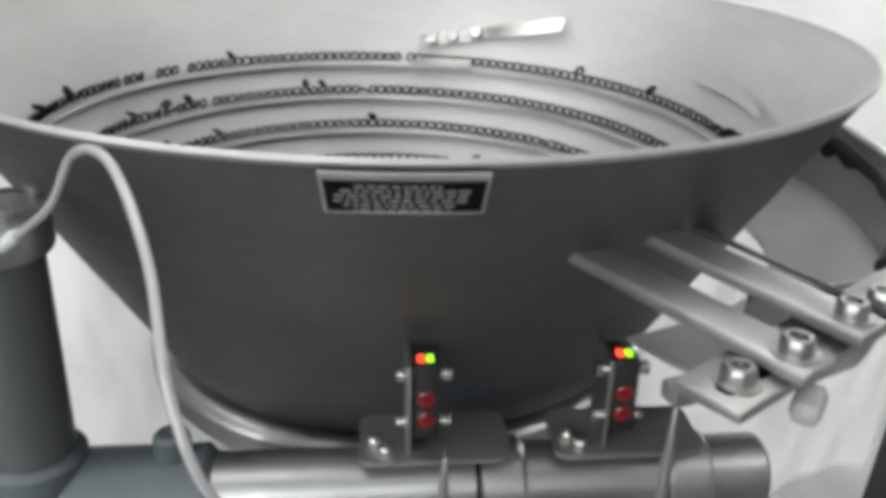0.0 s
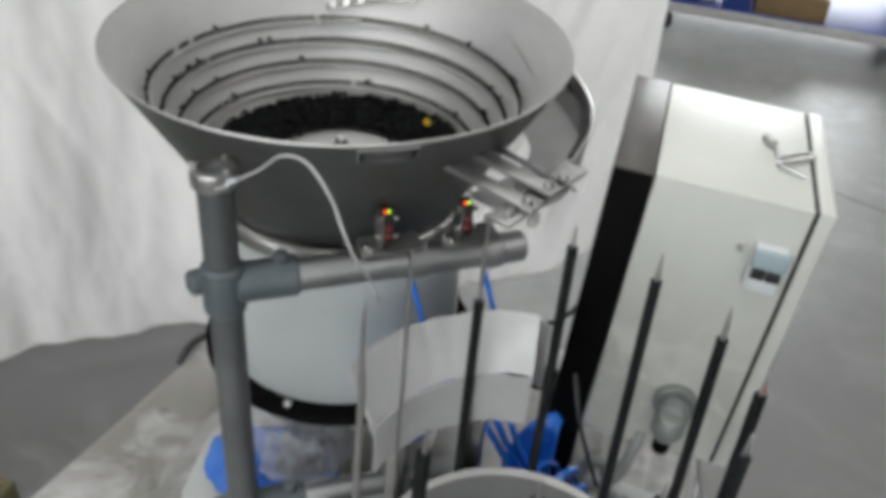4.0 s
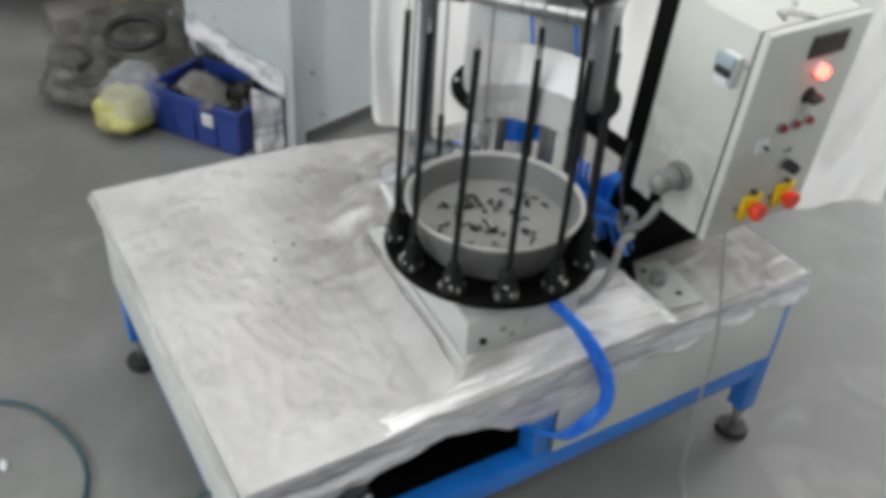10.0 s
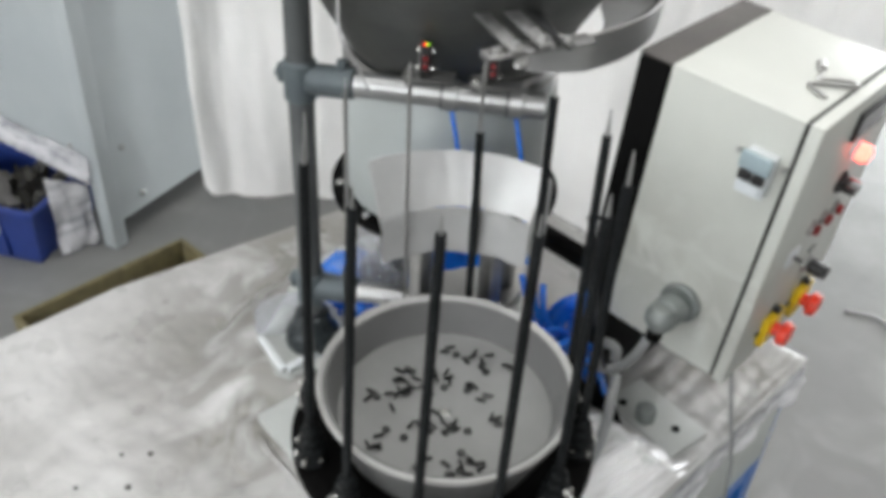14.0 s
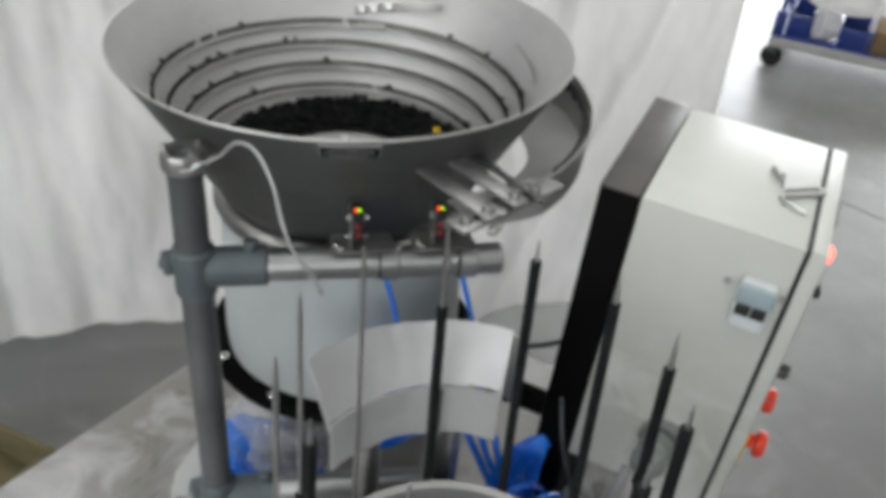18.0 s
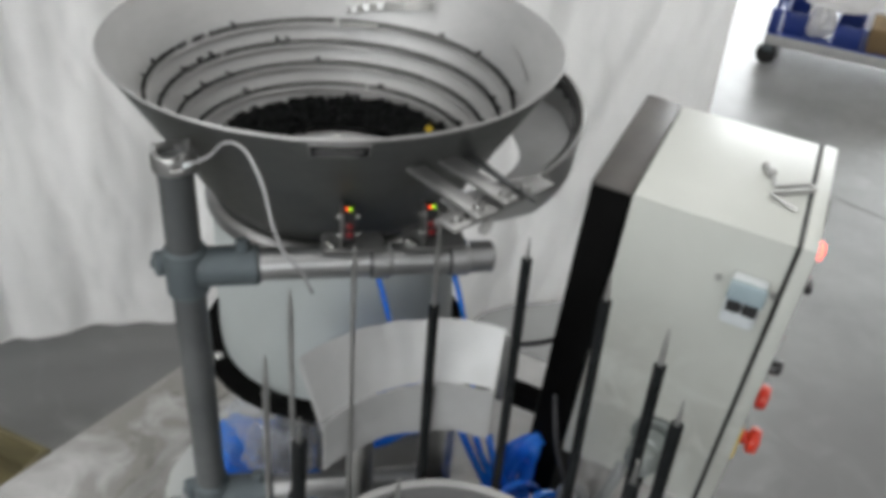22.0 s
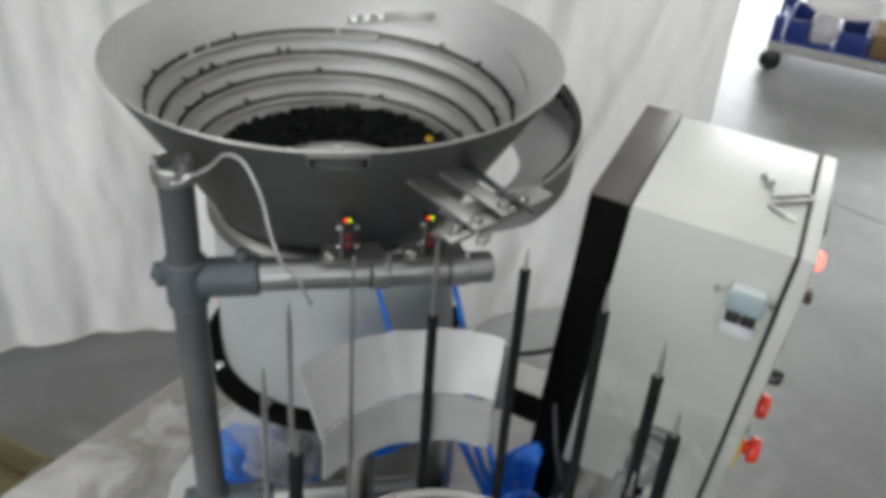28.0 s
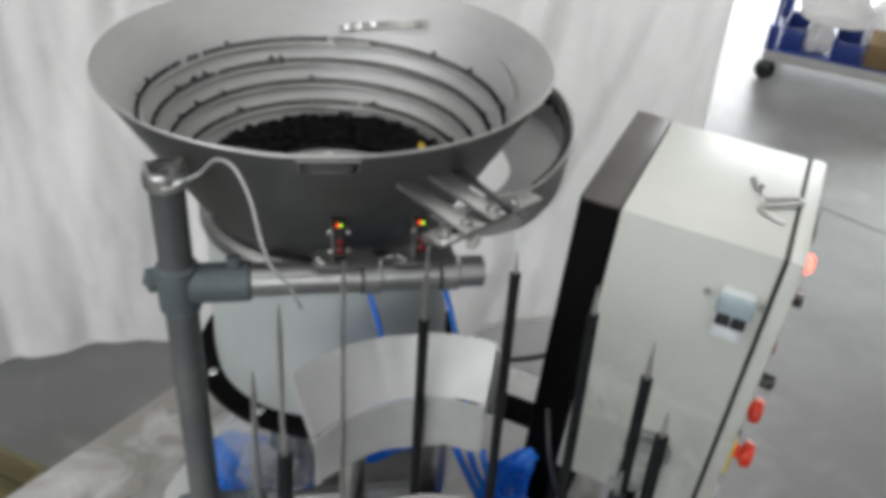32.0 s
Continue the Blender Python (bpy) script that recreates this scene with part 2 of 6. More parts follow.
YELLOWBAG = wrinkled(material("yellow_bag_film", (0.38, 0.37, 0.11), (0.28, 0.275, 0.10), 6, 0.38, coat=0.2), 9, 0.9, 0.03)
OLIVE = material("olive_wood", (0.17, 0.145, 0.07), (0.11, 0.095, 0.05), 5, 0.75, grain=40, bump=0.3, stretch=(1, 8, 8))
CARTON = material("brown_carton", (0.20, 0.135, 0.062), (0.15, 0.10, 0.048), 5, 0.8, grain=60, bump=0.2)
SCRAP = material("dark_scrap", (0.022, 0.022, 0.020), (0.075, 0.074, 0.066), 12, 0.6, grain=70, bump=0.4, island=0.6)
RAG = wrinkled(material("grey_rag", (0.16, 0.155, 0.15), (0.08, 0.078, 0.075), 9, 0.85, grain=90, bump=0.3), 12, 0.8, 0.02)
RACK = material("brown_grey_steel", (0.17, 0.16, 0.145), (0.10, 0.095, 0.09), 4, 0.6, grain=60, bump=0.15)
def translucent(m, share):
    """Lets part of the light through a thin sheet."""
    n, l = m.node_tree.nodes, m.node_tree.links
    p, out = n["Principled BSDF"], n["Material Output"]
    tr, mx = n.new("ShaderNodeBsdfTranslucent"), n.new("ShaderNodeMixShader")
    tr.inputs["Color"].default_value = (0.88, 0.875, 0.865, 1)
    mx.inputs["Fac"].default_value = share
    l.new(p.outputs[0], mx.inputs[1])
    l.new(tr.outputs[0], mx.inputs[2])
    l.new(mx.outputs[0], out.inputs["Surface"])
    return m


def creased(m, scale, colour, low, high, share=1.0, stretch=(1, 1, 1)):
    """Whitens or greys a sheet along ridged lines, colouring in creases and their shade."""
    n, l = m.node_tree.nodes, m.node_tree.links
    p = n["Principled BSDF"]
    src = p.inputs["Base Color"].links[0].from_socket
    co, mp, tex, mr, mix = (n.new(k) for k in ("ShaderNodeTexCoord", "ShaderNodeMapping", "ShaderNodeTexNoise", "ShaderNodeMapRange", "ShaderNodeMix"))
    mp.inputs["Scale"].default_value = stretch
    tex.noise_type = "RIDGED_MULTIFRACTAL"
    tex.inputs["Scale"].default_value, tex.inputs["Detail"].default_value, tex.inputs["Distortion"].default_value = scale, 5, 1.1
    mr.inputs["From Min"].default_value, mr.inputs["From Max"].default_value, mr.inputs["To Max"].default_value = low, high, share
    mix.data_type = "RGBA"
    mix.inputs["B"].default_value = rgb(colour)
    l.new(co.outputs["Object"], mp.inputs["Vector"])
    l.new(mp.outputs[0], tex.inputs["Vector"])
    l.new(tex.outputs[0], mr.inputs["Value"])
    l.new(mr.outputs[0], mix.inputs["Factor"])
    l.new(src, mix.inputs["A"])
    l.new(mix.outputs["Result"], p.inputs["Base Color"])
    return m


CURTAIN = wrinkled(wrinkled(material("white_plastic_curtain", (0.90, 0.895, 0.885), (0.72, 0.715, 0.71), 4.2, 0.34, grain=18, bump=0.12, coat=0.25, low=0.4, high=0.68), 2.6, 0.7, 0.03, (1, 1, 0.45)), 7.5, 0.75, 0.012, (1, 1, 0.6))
# grey lines in the colour imitate shade in the curtain's folds
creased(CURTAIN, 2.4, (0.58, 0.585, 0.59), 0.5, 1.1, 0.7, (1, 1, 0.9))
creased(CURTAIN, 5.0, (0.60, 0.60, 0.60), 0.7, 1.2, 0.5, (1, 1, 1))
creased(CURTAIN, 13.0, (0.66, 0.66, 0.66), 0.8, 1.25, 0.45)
translucent(CURTAIN, 0.58)
FILM = wrinkled(material("stretch_film", (0.50, 0.50, 0.497), (0.35, 0.347, 0.338), 3.6, 0.30, grain=12, bump=0.25, coat=0.3, low=0.40, high=0.74), 5.0, 0.3, 0.010)
wrinkled(FILM, 17, 0.35, 0.004)
creased(FILM, 5.2, (0.64, 0.64, 0.636), 0.6, 1.1, 0.22, (1, 0.7, 1))
creased(FILM, 13.0, (0.68, 0.68, 0.68), 0.6, 1.05, 0.45)
creased(FILM, 34.0, (0.72, 0.72, 0.725), 0.75, 1.15, 0.7, (1, 0.45, 1))
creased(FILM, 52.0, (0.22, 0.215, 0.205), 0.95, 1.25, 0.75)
creased(FILM, 70.0, (0.76, 0.76, 0.76), 0.9, 1.25, 0.6, (0.4, 1, 1))
wrinkled(FILM, 42, 0.35, 0.002)
# broad dark lines paint in the shade of larger film folds
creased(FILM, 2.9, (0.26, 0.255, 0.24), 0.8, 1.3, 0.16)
# darker patches over the film's rear and round the post
dark_patched(FILM, ((-0.56, 0.26, 0.46), (-0.40, 0.02, 0.36), (-0.60, 0.66, 0.45), (0.16, 0.62, 0.24), (-0.25, -0.12, 0.22)), (0.215, 0.208, 0.192), 8.0, 0.54)
# light and dark streaks in the colour imitate sheen on the folds
LOOSEFILM = wrinkled(material("loose_film", (0.92, 0.92, 0.925), (0.47, 0.465, 0.455), 3.2, 0.25, grain=12, bump=0.2, coat=0.25, alpha=0.90, stretch=(8, 1.2, 3), low=0.42, high=0.66), 7, 0.6, 0.010, (3.2, 0.6, 1))
RIDGEFILM = wrinkled(material("stretched_film_fold", (0.84, 0.86, 0.86), (0.58, 0.60, 0.60), 14, 0.15, grain=40, bump=0.2, coat=0.6, alpha=0.86), 16, 0.8, 0.006)
# streaks along the edge colour in lit and shaded folds
HANGFILM = wrinkled(material("hanging_film", (0.88, 0.885, 0.91), (0.48, 0.485, 0.52), 3.4, 0.13, grain=40, bump=0.2, coat=0.6, alpha=0.70, stretch=(3, 1.0, 7), low=0.42, high=0.62), 9, 0.8, 0.014, (1.5, 0.6, 3.0))
ZINC = material("matt_zinc", (0.25, 0.27, 0.262), (0.18, 0.20, 0.196), 16, 0.48, 0.35, grain=160, bump=0.08)
DARKCAST = material("dark_cast_iron", (0.022, 0.028, 0.031), (0.040, 0.048, 0.052), 14, 0.30, 0.3, grain=160, bump=0.1)
LABELBLACK = material("black_label", (0.006, 0.006, 0.007), (0.010, 0.010, 0.011), 30, 0.75, spec=0.05)
LABELWHITE = material("silver_print", (0.40, 0.40, 0.395), (0.3, 0.3, 0.3), 30, 0.45)
PRINT = material("grey_print", (0.30, 0.30, 0.297), (0.2, 0.2, 0.2), 30, 0.5)
LEDRED = material("red_led", (0.9, 0.05, 0.02), None, 10, 0.3, emit=(1.0, 0.07, 0.03), power=2.6)
LEDGREEN = material("green_led", (0.3, 0.9, 0.05), None, 10, 0.3, emit=(0.42, 1.0, 0.03), power=1.8)
LENSRED = material("red_lens", (0.07, 0.002, 0.003), (0.015, 0.001, 0.001), 160, 0.10, coat=0.4, emit=(1.0, 0.01, 0.02), power=0.10)
LAMPRED = material("lit_red_lamp", (0.9, 0.08, 0.06), None, 10, 0.3, emit=(1.0, 0.12, 0.085), power=6.0)
# daylight past the doorway, and the glow added behind the south wall
BACKGLOW = material("backdrop_glow", (0.9, 0.95, 1.0), None, 10, 0.9, emit=(0.94, 0.98, 1.0), power=6.0)


# ---- building helpers ----
def thing(name, label, category, at=(0, 0, 0), group="", kind=""):
    ob = new(name)
    ob.empty_display_size = 0.05
    ob.location = at
    return tagged(ob, label, category, group, kind)


def mesh_of(name, bm, mat, angle=38):
    me = bpy.data.meshes.new(name)
    bmesh.ops.recalc_face_normals(bm, faces=bm.faces)
    bm.to_mesh(me)
    bm.free()
    me.materials.append(mat)
    me.shade_smooth()
    me.set_sharp_from_angle(angle=radians(angle))
    return me


def home(ob):
    """Where an object's frame stands, from the locations up its chain."""
    return ob.location + (home(ob.parent) if ob.parent else Vector())


def part(name, bm, mat, parent=None, label="", angle=38):
    """One mesh object, drawn in the world's frame, under a thing or a part."""
    ob = new(name, mesh_of(name, bm, mat, angle))
    if parent:
        ob.parent = parent
        root = parent
        shift = Vector()
        while root:
            if root.type == "EMPTY":
                shift = root.location.copy()
            root = root.parent
        if parent.type == "EMPTY":
            ob.matrix_parent_inverse = Matrix.Translation(-shift)
    return tagged(ob, label)


def solid(name, bm, mat, label, category, group="", kind="", angle=38):
    return tagged(part(name, bm, mat, None, "", angle), label, category, group, kind)


def box(lo, hi, bevel=0.0, bm=None, m=None, seg=2):
    bm = bm or bmesh.new()
    r = bmesh.ops.create_cube(bm, size=1)
    vs = r["verts"]
    c = [(a + b) / 2 for a, b in zip(lo, hi)]
    s = [abs(b - a) for a, b in zip(lo, hi)]
    bmesh.ops.transform(bm, verts=vs, matrix=Matrix.Translation(c) @ Matrix.Diagonal((*s, 1)))
    if bevel:
        es = list({e for v in vs for e in v.link_edges})
        g = bmesh.ops.bevel(bm, geom=es, offset=bevel, segments=seg, affect="EDGES", profile=0.5)
        vs = list({v for f in g["faces"] for v in f.verts} | {v for v in vs if v.is_valid})
        vs = [v for v in vs if v.is_valid]
        seen, stack = set(vs), list(vs)
        while stack:
            for e in stack.pop().link_edges:
                for w in e.verts:
                    if w not in seen:
                        seen.add(w)
                        stack.append(w)
        vs = list(seen)
    if m:
        bmesh.ops.transform(bm, verts=vs, matrix=m)
    return bm


def lathe(profile, at=(0, 0, 0), seg=64, bm=None, axis=None, a0=0.0, a1=360.0):
    """Turns a list of (radius, height) round an axis through at."""
    bm = bm or bmesh.new()
    full = abs(a1 - a0) >= 359.9
    q = Vector(axis).normalized().to_track_quat("Z", "Y").to_matrix().to_4x4() if axis else Matrix()
    m = Matrix.Translation(at) @ q
    rings = []
    n = seg if full else seg + 1
    for r, z in profile:
        if r < 1e-6:
            rings.append([bm.verts.new(m @ Vector((0, 0, z)))])
            continue
        rings.append([bm.verts.new(m @ Vector((r * math.cos(t), r * math.sin(t), z)))
                      for t in (radians(a0 + (a1 - a0) * i / seg) for i in range(n))])
    for a, b in zip(rings, rings[1:]):
        for i in range(seg):
            j = (i + 1) % n
            if len(a) == 1 and len(b) == 1:
                continue
            if len(a) == 1:
                bm.faces.new((a[0], b[i], b[j]))
            elif len(b) == 1:
                bm.faces.new((a[i], a[j], b[0]))
            else:
                bm.faces.new((a[i], a[j], b[j], b[i]))
    return bm


def rod(p, q, r, seg=20, bm=None, r2=None, bevel=0.0):
    p, q = Vector(p), Vector(q)
    d = (q - p).length
    r2 = r if r2 is None else r2
    b = min(bevel, r * 0.5, d * 0.4)
    prof = [(0, 0), (r - b, 0), (r, b), (r2, d - b), (r2 - b, d), (0, d)] if b else [(0, 0), (r, 0), (r2, d), (0, d)]
    return lathe(prof, p, seg, bm, q - p)


def smooth_line(pts, steps=8):
    pts = [Vector(p) for p in pts]
    out = []
    for i in range(len(pts) - 1):
        a, b, c, d = pts[max(i - 1, 0)], pts[i], pts[i + 1], pts[min(i + 2, len(pts) - 1)]
        for k in range(steps):
            t = k / steps
            out.append(0.5 * ((2 * b) + (c - a) * t + (2 * a - 5 * b + 4 * c - d) * t * t + (3 * b - a - 3 * c + d) * t ** 3))
    out.append(pts[-1])
    return out


def hose(pts, r, seg=8, steps=8, bm=None):
    bm = bm or bmesh.new()
    line = smooth_line(pts, steps)
    rings, up = [], None
    for i, p in enumerate(line):
        d = (line[min(i + 1, len(line) - 1)] - line[max(i - 1, 0)]).normalized()
        if up is None:
            up = Vector((0, 0, 1)) if abs(d.z) < 0.9 else Vector((1, 0, 0))
        side = d.cross(up).normalized()
        up = side.cross(d).normalized()
        rings.append([bm.verts.new(p + r * (side * math.cos(a) + up * math.sin(a))) for a in (math.tau * k / seg for k in range(seg))])
    for a, b in zip(rings, rings[1:]):
        for i in range(seg):
            j = (i + 1) % seg
            bm.faces.new((a[i], a[j], b[j], b[i]))
    bm.faces.new(rings[0])
    bm.faces.new(rings[-1][::-1])
    return bm


def ring(at, R, r, axis=(0, 0, 1), seg=10, sides=5, bm=None, a0=0, a1=360):
    prof = [(R + r * math.cos(t), r * math.sin(t)) for t in (math.tau * k / sides for k in range(sides + 1))]
    return lathe(prof, at, seg, bm, axis, a0, a1)


def prism(outline, z0, z1, bm=None, m=None):
    """A flat outline of (x, y) raised from z0 to z1."""
    bm = bm or bmesh.new()
    m = m or Matrix()
    lo = [bm.verts.new(m @ Vector((x, y, z0))) for x, y in outline]
    hi = [bm.verts.new(m @ Vector((x, y, z1))) for x, y in outline]
    bm.faces.new(lo[::-1])
    bm.faces.new(hi)
    for i in range(len(lo)):
        j = (i + 1) % len(lo)
        bm.faces.new((lo[i], lo[j], hi[j], hi[i]))
    return bm


def sheet(f, nu, nv, bm=None):
    """A grid of the points f(u, v), u and v from 0 to 1."""
    bm = bm or bmesh.new()
    g = [[bm.verts.new(f(i / nu, j / nv)) for j in range(nv + 1)] for i in range(nu + 1)]
    for i in range(nu):
        for j in range(nv):
            bm.faces.new((g[i][j], g[i + 1][j], g[i + 1][j + 1], g[i][j + 1]))
    return bm


def thick(bm, t):
    bmesh.ops.recalc_face_normals(bm, faces=bm.faces)
    bmesh.ops.solidify(bm, geom=bm.faces[:], thickness=t)
    return bm


def bolt_head(at, r, h, axis=(0, 0, 1), bm=None):
    """A socket screw: a head with a rounded edge and a sunk hexagon."""
    return lathe([(0, h * 0.45), (r * 0.5, h * 0.45), (r * 0.55, h), (r * 0.85, h), (r, h * 0.8), (r, 0), (0, 0)], at, 12, bm, axis)


N3 = noise.noise

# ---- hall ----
floor = solid("floor", sheet(lambda u, v: Vector((-9 + 18 * u, -7 + 17 * v, 0)), 24, 24), CONCRETE, "worn grey concrete floor with darker patches, partly painted-in shade", "floor", kind="structure")
# openings added out of view so fill light enters from the south
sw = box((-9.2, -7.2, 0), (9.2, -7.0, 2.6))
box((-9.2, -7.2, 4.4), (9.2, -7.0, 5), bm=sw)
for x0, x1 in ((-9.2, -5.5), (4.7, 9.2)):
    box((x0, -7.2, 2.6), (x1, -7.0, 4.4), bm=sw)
solid("wall_south", sw, WALL, "hall wall with an unseen row of openings added for fill light", "wall", kind="structure")
solid("backdrop", box((-6.5, -7.75, 2.0), (5.7, -7.7, 5.0)), BACKGLOW, "glowing panel added behind the unseen wall openings", "backdrop", kind="structure")
joint = bmesh.new()
for (x0, y0), (x1, y1) in (((0.15, 2.90), (0.60, 2.757)), ((0.60, 2.757), (0.76, 2.655)), ((0.76, 2.655), (1.6, 2.33))):
    box((0, -0.003, 0.0005), (math.hypot(x1 - x0, y1 - y0), 0.003, 0.0015), bm=joint, m=Matrix.Translation((x0, y0, 0)) @ Matrix.Rotation(math.atan2(y1 - y0, x1 - x0), 4, "Z"))
solid("floor_crack", joint, SCRAP, "thin dark crack across the concrete floor", "crack", kind="structure")
for nm, lo, hi in (("wall_west", (-9.2, -7, 0), (-9.0, 10, 5)), ("wall_east", (9.0, -7, 0), (9.2, 10, 5))):
    solid(nm, box(lo, hi), WALL, "plain grey-white hall wall", "wall", kind="structure")
nw = box((-9.2, 10, 0), (-5.4, 10.2, 5))
box((2.6, 10, 0), (9.2, 10.2, 5), bm=nw)
box((-5.4, 10, 3.6), (2.6, 10.2, 5), bm=nw)
solid("wall_north", nw, WALL, "hall wall with a wide bright doorway", "wall", kind="structure")
solid("ceiling", box((-9.2, -7.2, 5.0), (9.2, 10.2, 5.2)), WALL, "plain pale hall ceiling", "ceiling", kind="structure")
solid("backdrop", box((-7.4, 11.2, -0.2), (3.6, 11.25, 4.4)), BACKGLOW, "bright daylight beyond the open doorway", "backdrop", kind="structure")

# ---- machine table ----
X0, X1, Y0, Y1, TOP = -0.735, 0.264, -0.600, 0.735, 0.534
def left_edge(y):
    """The table's far side, tapered inwards towards the rear to fit the camera's view."""
    return X0 + 0.082 * max(0.0, min(1.0, (y + 0.10) / 0.55))


table = thing("machine_table", "low blue steel machine table with pale panels, wrapped in film", "table", (-0.235, 0.07, 0))
part("tabletop", prism([(X0, Y0), (X1, Y0), (X1, Y1), (left_edge(Y1), Y1), (left_edge(0.45), 0.45), (X0, -0.10)], TOP - 0.022, TOP - 0.003), PANEL, table)
W = 0.05
for x in (X0 + 0.012, X1 - W - 0.004):
    for y in (Y0 + 0.006, Y1 - W - 0.006):
        x += 0.084 if x < -0.5 and y > 0 else 0.0
        leg = part("leg", box((x, y, 0.10), (x + W, y + W, TOP - 0.024), 0.004), BLUE, table)
        fx, fy = x + W / 2, y + W / 2
        foot = part("foot", rod((fx, fy, 0.0), (fx, fy, 0.022), 0.042, 28, bevel=0.006), RUBBER, table, "black round levelling foot")
        part("stem", rod((fx, fy, 0.02), (fx, fy, 0.101), 0.010, 12), STEEL, foot)
        part("nut", rod((fx, fy, 0.075), (fx, fy, 0.092), 0.017, 6), STEEL, foot)
xf = X1 - W - 0.004
part("rail", box((xf, Y0 + 0.058, 0.225), (X1 - 0.004, Y1 - 0.058, 0.282), 0.004), BLUE, table)
part("rail", box((X0 + 0.096, Y0 + 0.058, 0.225), (X0 + 0.146, Y1 - 0.058, 0.282), 0.004), BLUE, table)
part("rail", box((X0 + 0.064, Y0 + 0.006, 0.225), (xf - 0.002, Y0 + 0.056, 0.282), 0.004), BLUE, table)
part("rail", box((X0 + 0.148, Y1 - 0.056, 0.225), (xf - 0.002, Y1 - 0.006, 0.282), 0.004), BLUE, table)
part("post", box((xf, 0.005, 0.284), (X1 - 0.004, 0.055, TOP - 0.024), 0.004), BLUE, table)
# black colour stands in for the shade inside the open table
part("shelf", box((X0 + 0.148, Y0 + 0.06, 0.232), (xf - 0.004, Y1 - 0.06, 0.238)), BLACK, table, "sheet floor inside the table, black for the interior's shade")
part("side_panel", box((X1 - 0.005, 0.058, 0.286), (X1 + 0.000, Y1 - 0.03, TOP - 0.026), 0.0015), PANEL, table)
part("side_panel", box((X0 + 0.03, Y0 - 0.002, 0.286), (X1 - 0.03, Y0 + 0.003, TOP - 0.026), 0.0015), PANEL, table)
part("side_panel", box((X0 + 0.088, Y0 + 0.03, 0.286), (X0 + 0.093, Y1 - 0.03, TOP - 0.026), 0.0015), PANEL, table)
part("side_panel", box((X0 + 0.112, Y1 - 0.004, 0.286), (X1 - 0.03, Y1 + 0.001, TOP - 0.026), 0.0015), PANEL, table)
part("bolt", bolt_head((X1 - 0.004, Y0 + 0.035, 0.30), 0.008, 0.006, (1, 0, 0)), BRIGHT, table)
valve = thing("air_valve", "small bright metal air valve block inside the table", "valve", (0.19, -0.36, 0.238))
part("body", box((0.172, -0.392, 0.239), (0.208, -0.338, 0.330), 0.006), CAST, valve)
part("fitting", rod((0.207, -0.365, 0.305), (0.236, -0.365, 0.309), 0.017, 16, bevel=0.004), ALU, valve)
part("elbow", rod((0.222, -0.365, 0.318), (0.222, -0.350, 0.345), 0.010, 12, bevel=0.002), STEEL, valve)
part("plug", rod((0.207, -0.352, 0.265), (0.222, -0.352, 0.265), 0.012, 14, bevel=0.003), PLASTIC, valve)


PM = Matrix.Translation((0.209, -0.157, 0)) @ Matrix.Rotation(radians(-4.5), 4, "Z")
PMI = PM.inverted()


def film_rise(x, y):
    """How far the film is lifted by the base plate under it."""
    q = PMI @ Vector((x, y, 0))
    dx = max(-0.46 - q.x, 0.0) / 0.09 + max(q.x, 0.0) / 0.045
    dy = max(0.004 - q.y, 0.0) / 0.07 + max(q.y - 0.440, 0.0) / 0.10
    t = min(1.0, math.hypot(dx, dy))
    far = math.hypot((x + 0.335) / 0.150, (y - 0.245) / 0.285)
    w = max(0.0, min(1.0, (1.55 - far) / 0.55))
    tent = 0.057 * w * w * (3 - 2 * w) * (1 + 0.35 * N3(Vector((x * 16, y * 16, 4))) * (1 - w) * 2)
    return max(0.040 * (1 - t) ** 2 * (1 + 0.6 * t), tent)


def film_top(u, v):
    y = Y0 - 0.006 + (Y1 - Y0 + 0.012) * v
    xl = left_edge(y)
    x = xl - 0.006 + (X1 - xl + 0.012) * u
    e = min(u, 1 - u, v, 1 - v)
    q = Vector((x, y, 0))
    warp = Vector((N3(q * 3.1), N3(q * 3.1 + Vector((7, 0, 0))), 0)) * 0.06
    w = q + warp
    h = 0.003 + 0.004 * max(0, N3(w * 4)) + 0.0035 * max(0, 0.12 - abs(N3(w * 6.5))) * 3 + 0.0016 * max(0, 0.10 - abs(N3(w * 15))) * 5 + 0.0005 * N3(w * 62) + 0.0022 * N3(Vector((w.x * 30 + w.y * 8, w.y * 9 - w.x * 4, 5))) + 0.0016 * N3(Vector((w.x * 22, w.y * 46, 8)))
    if x > 0.02 and y > 0.02:
        h += 0.010 * abs(N3(Vector((x * 26, y * 5, 9)))) * min(1, (x - 0.02) * 12)
    rise = film_rise(x, y)
    return Vector((x, y, TOP + (h + rise if e > 0.006 else 0.001 + rise * 0.2)))


film = thing("stretch_film", "crumpled clear stretch film wrapped over the tabletop and its edges", "plastic film", (-0.2, 0.0, TOP))
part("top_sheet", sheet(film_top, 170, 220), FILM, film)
for x, y, r in ((-0.360, -0.297, 0.0035), (-0.332, -0.263, 0.0050), (-0.348, -0.379, 0.0035), (-0.296, -0.321, 0.0050), (-0.226, -0.342, 0.0030)):
    v = (y - Y0 + 0.006) / (Y1 - Y0 + 0.012)
    u = (x - left_edge(y) + 0.006) / (X1 - left_edge(y) + 0.012)
    part("dirt_spot", lathe([(0, 0.0022), (r, 0.0012), (r, -0.004)], film_top(u, v), 10), SCRAP, film, "small dark spot on the film")


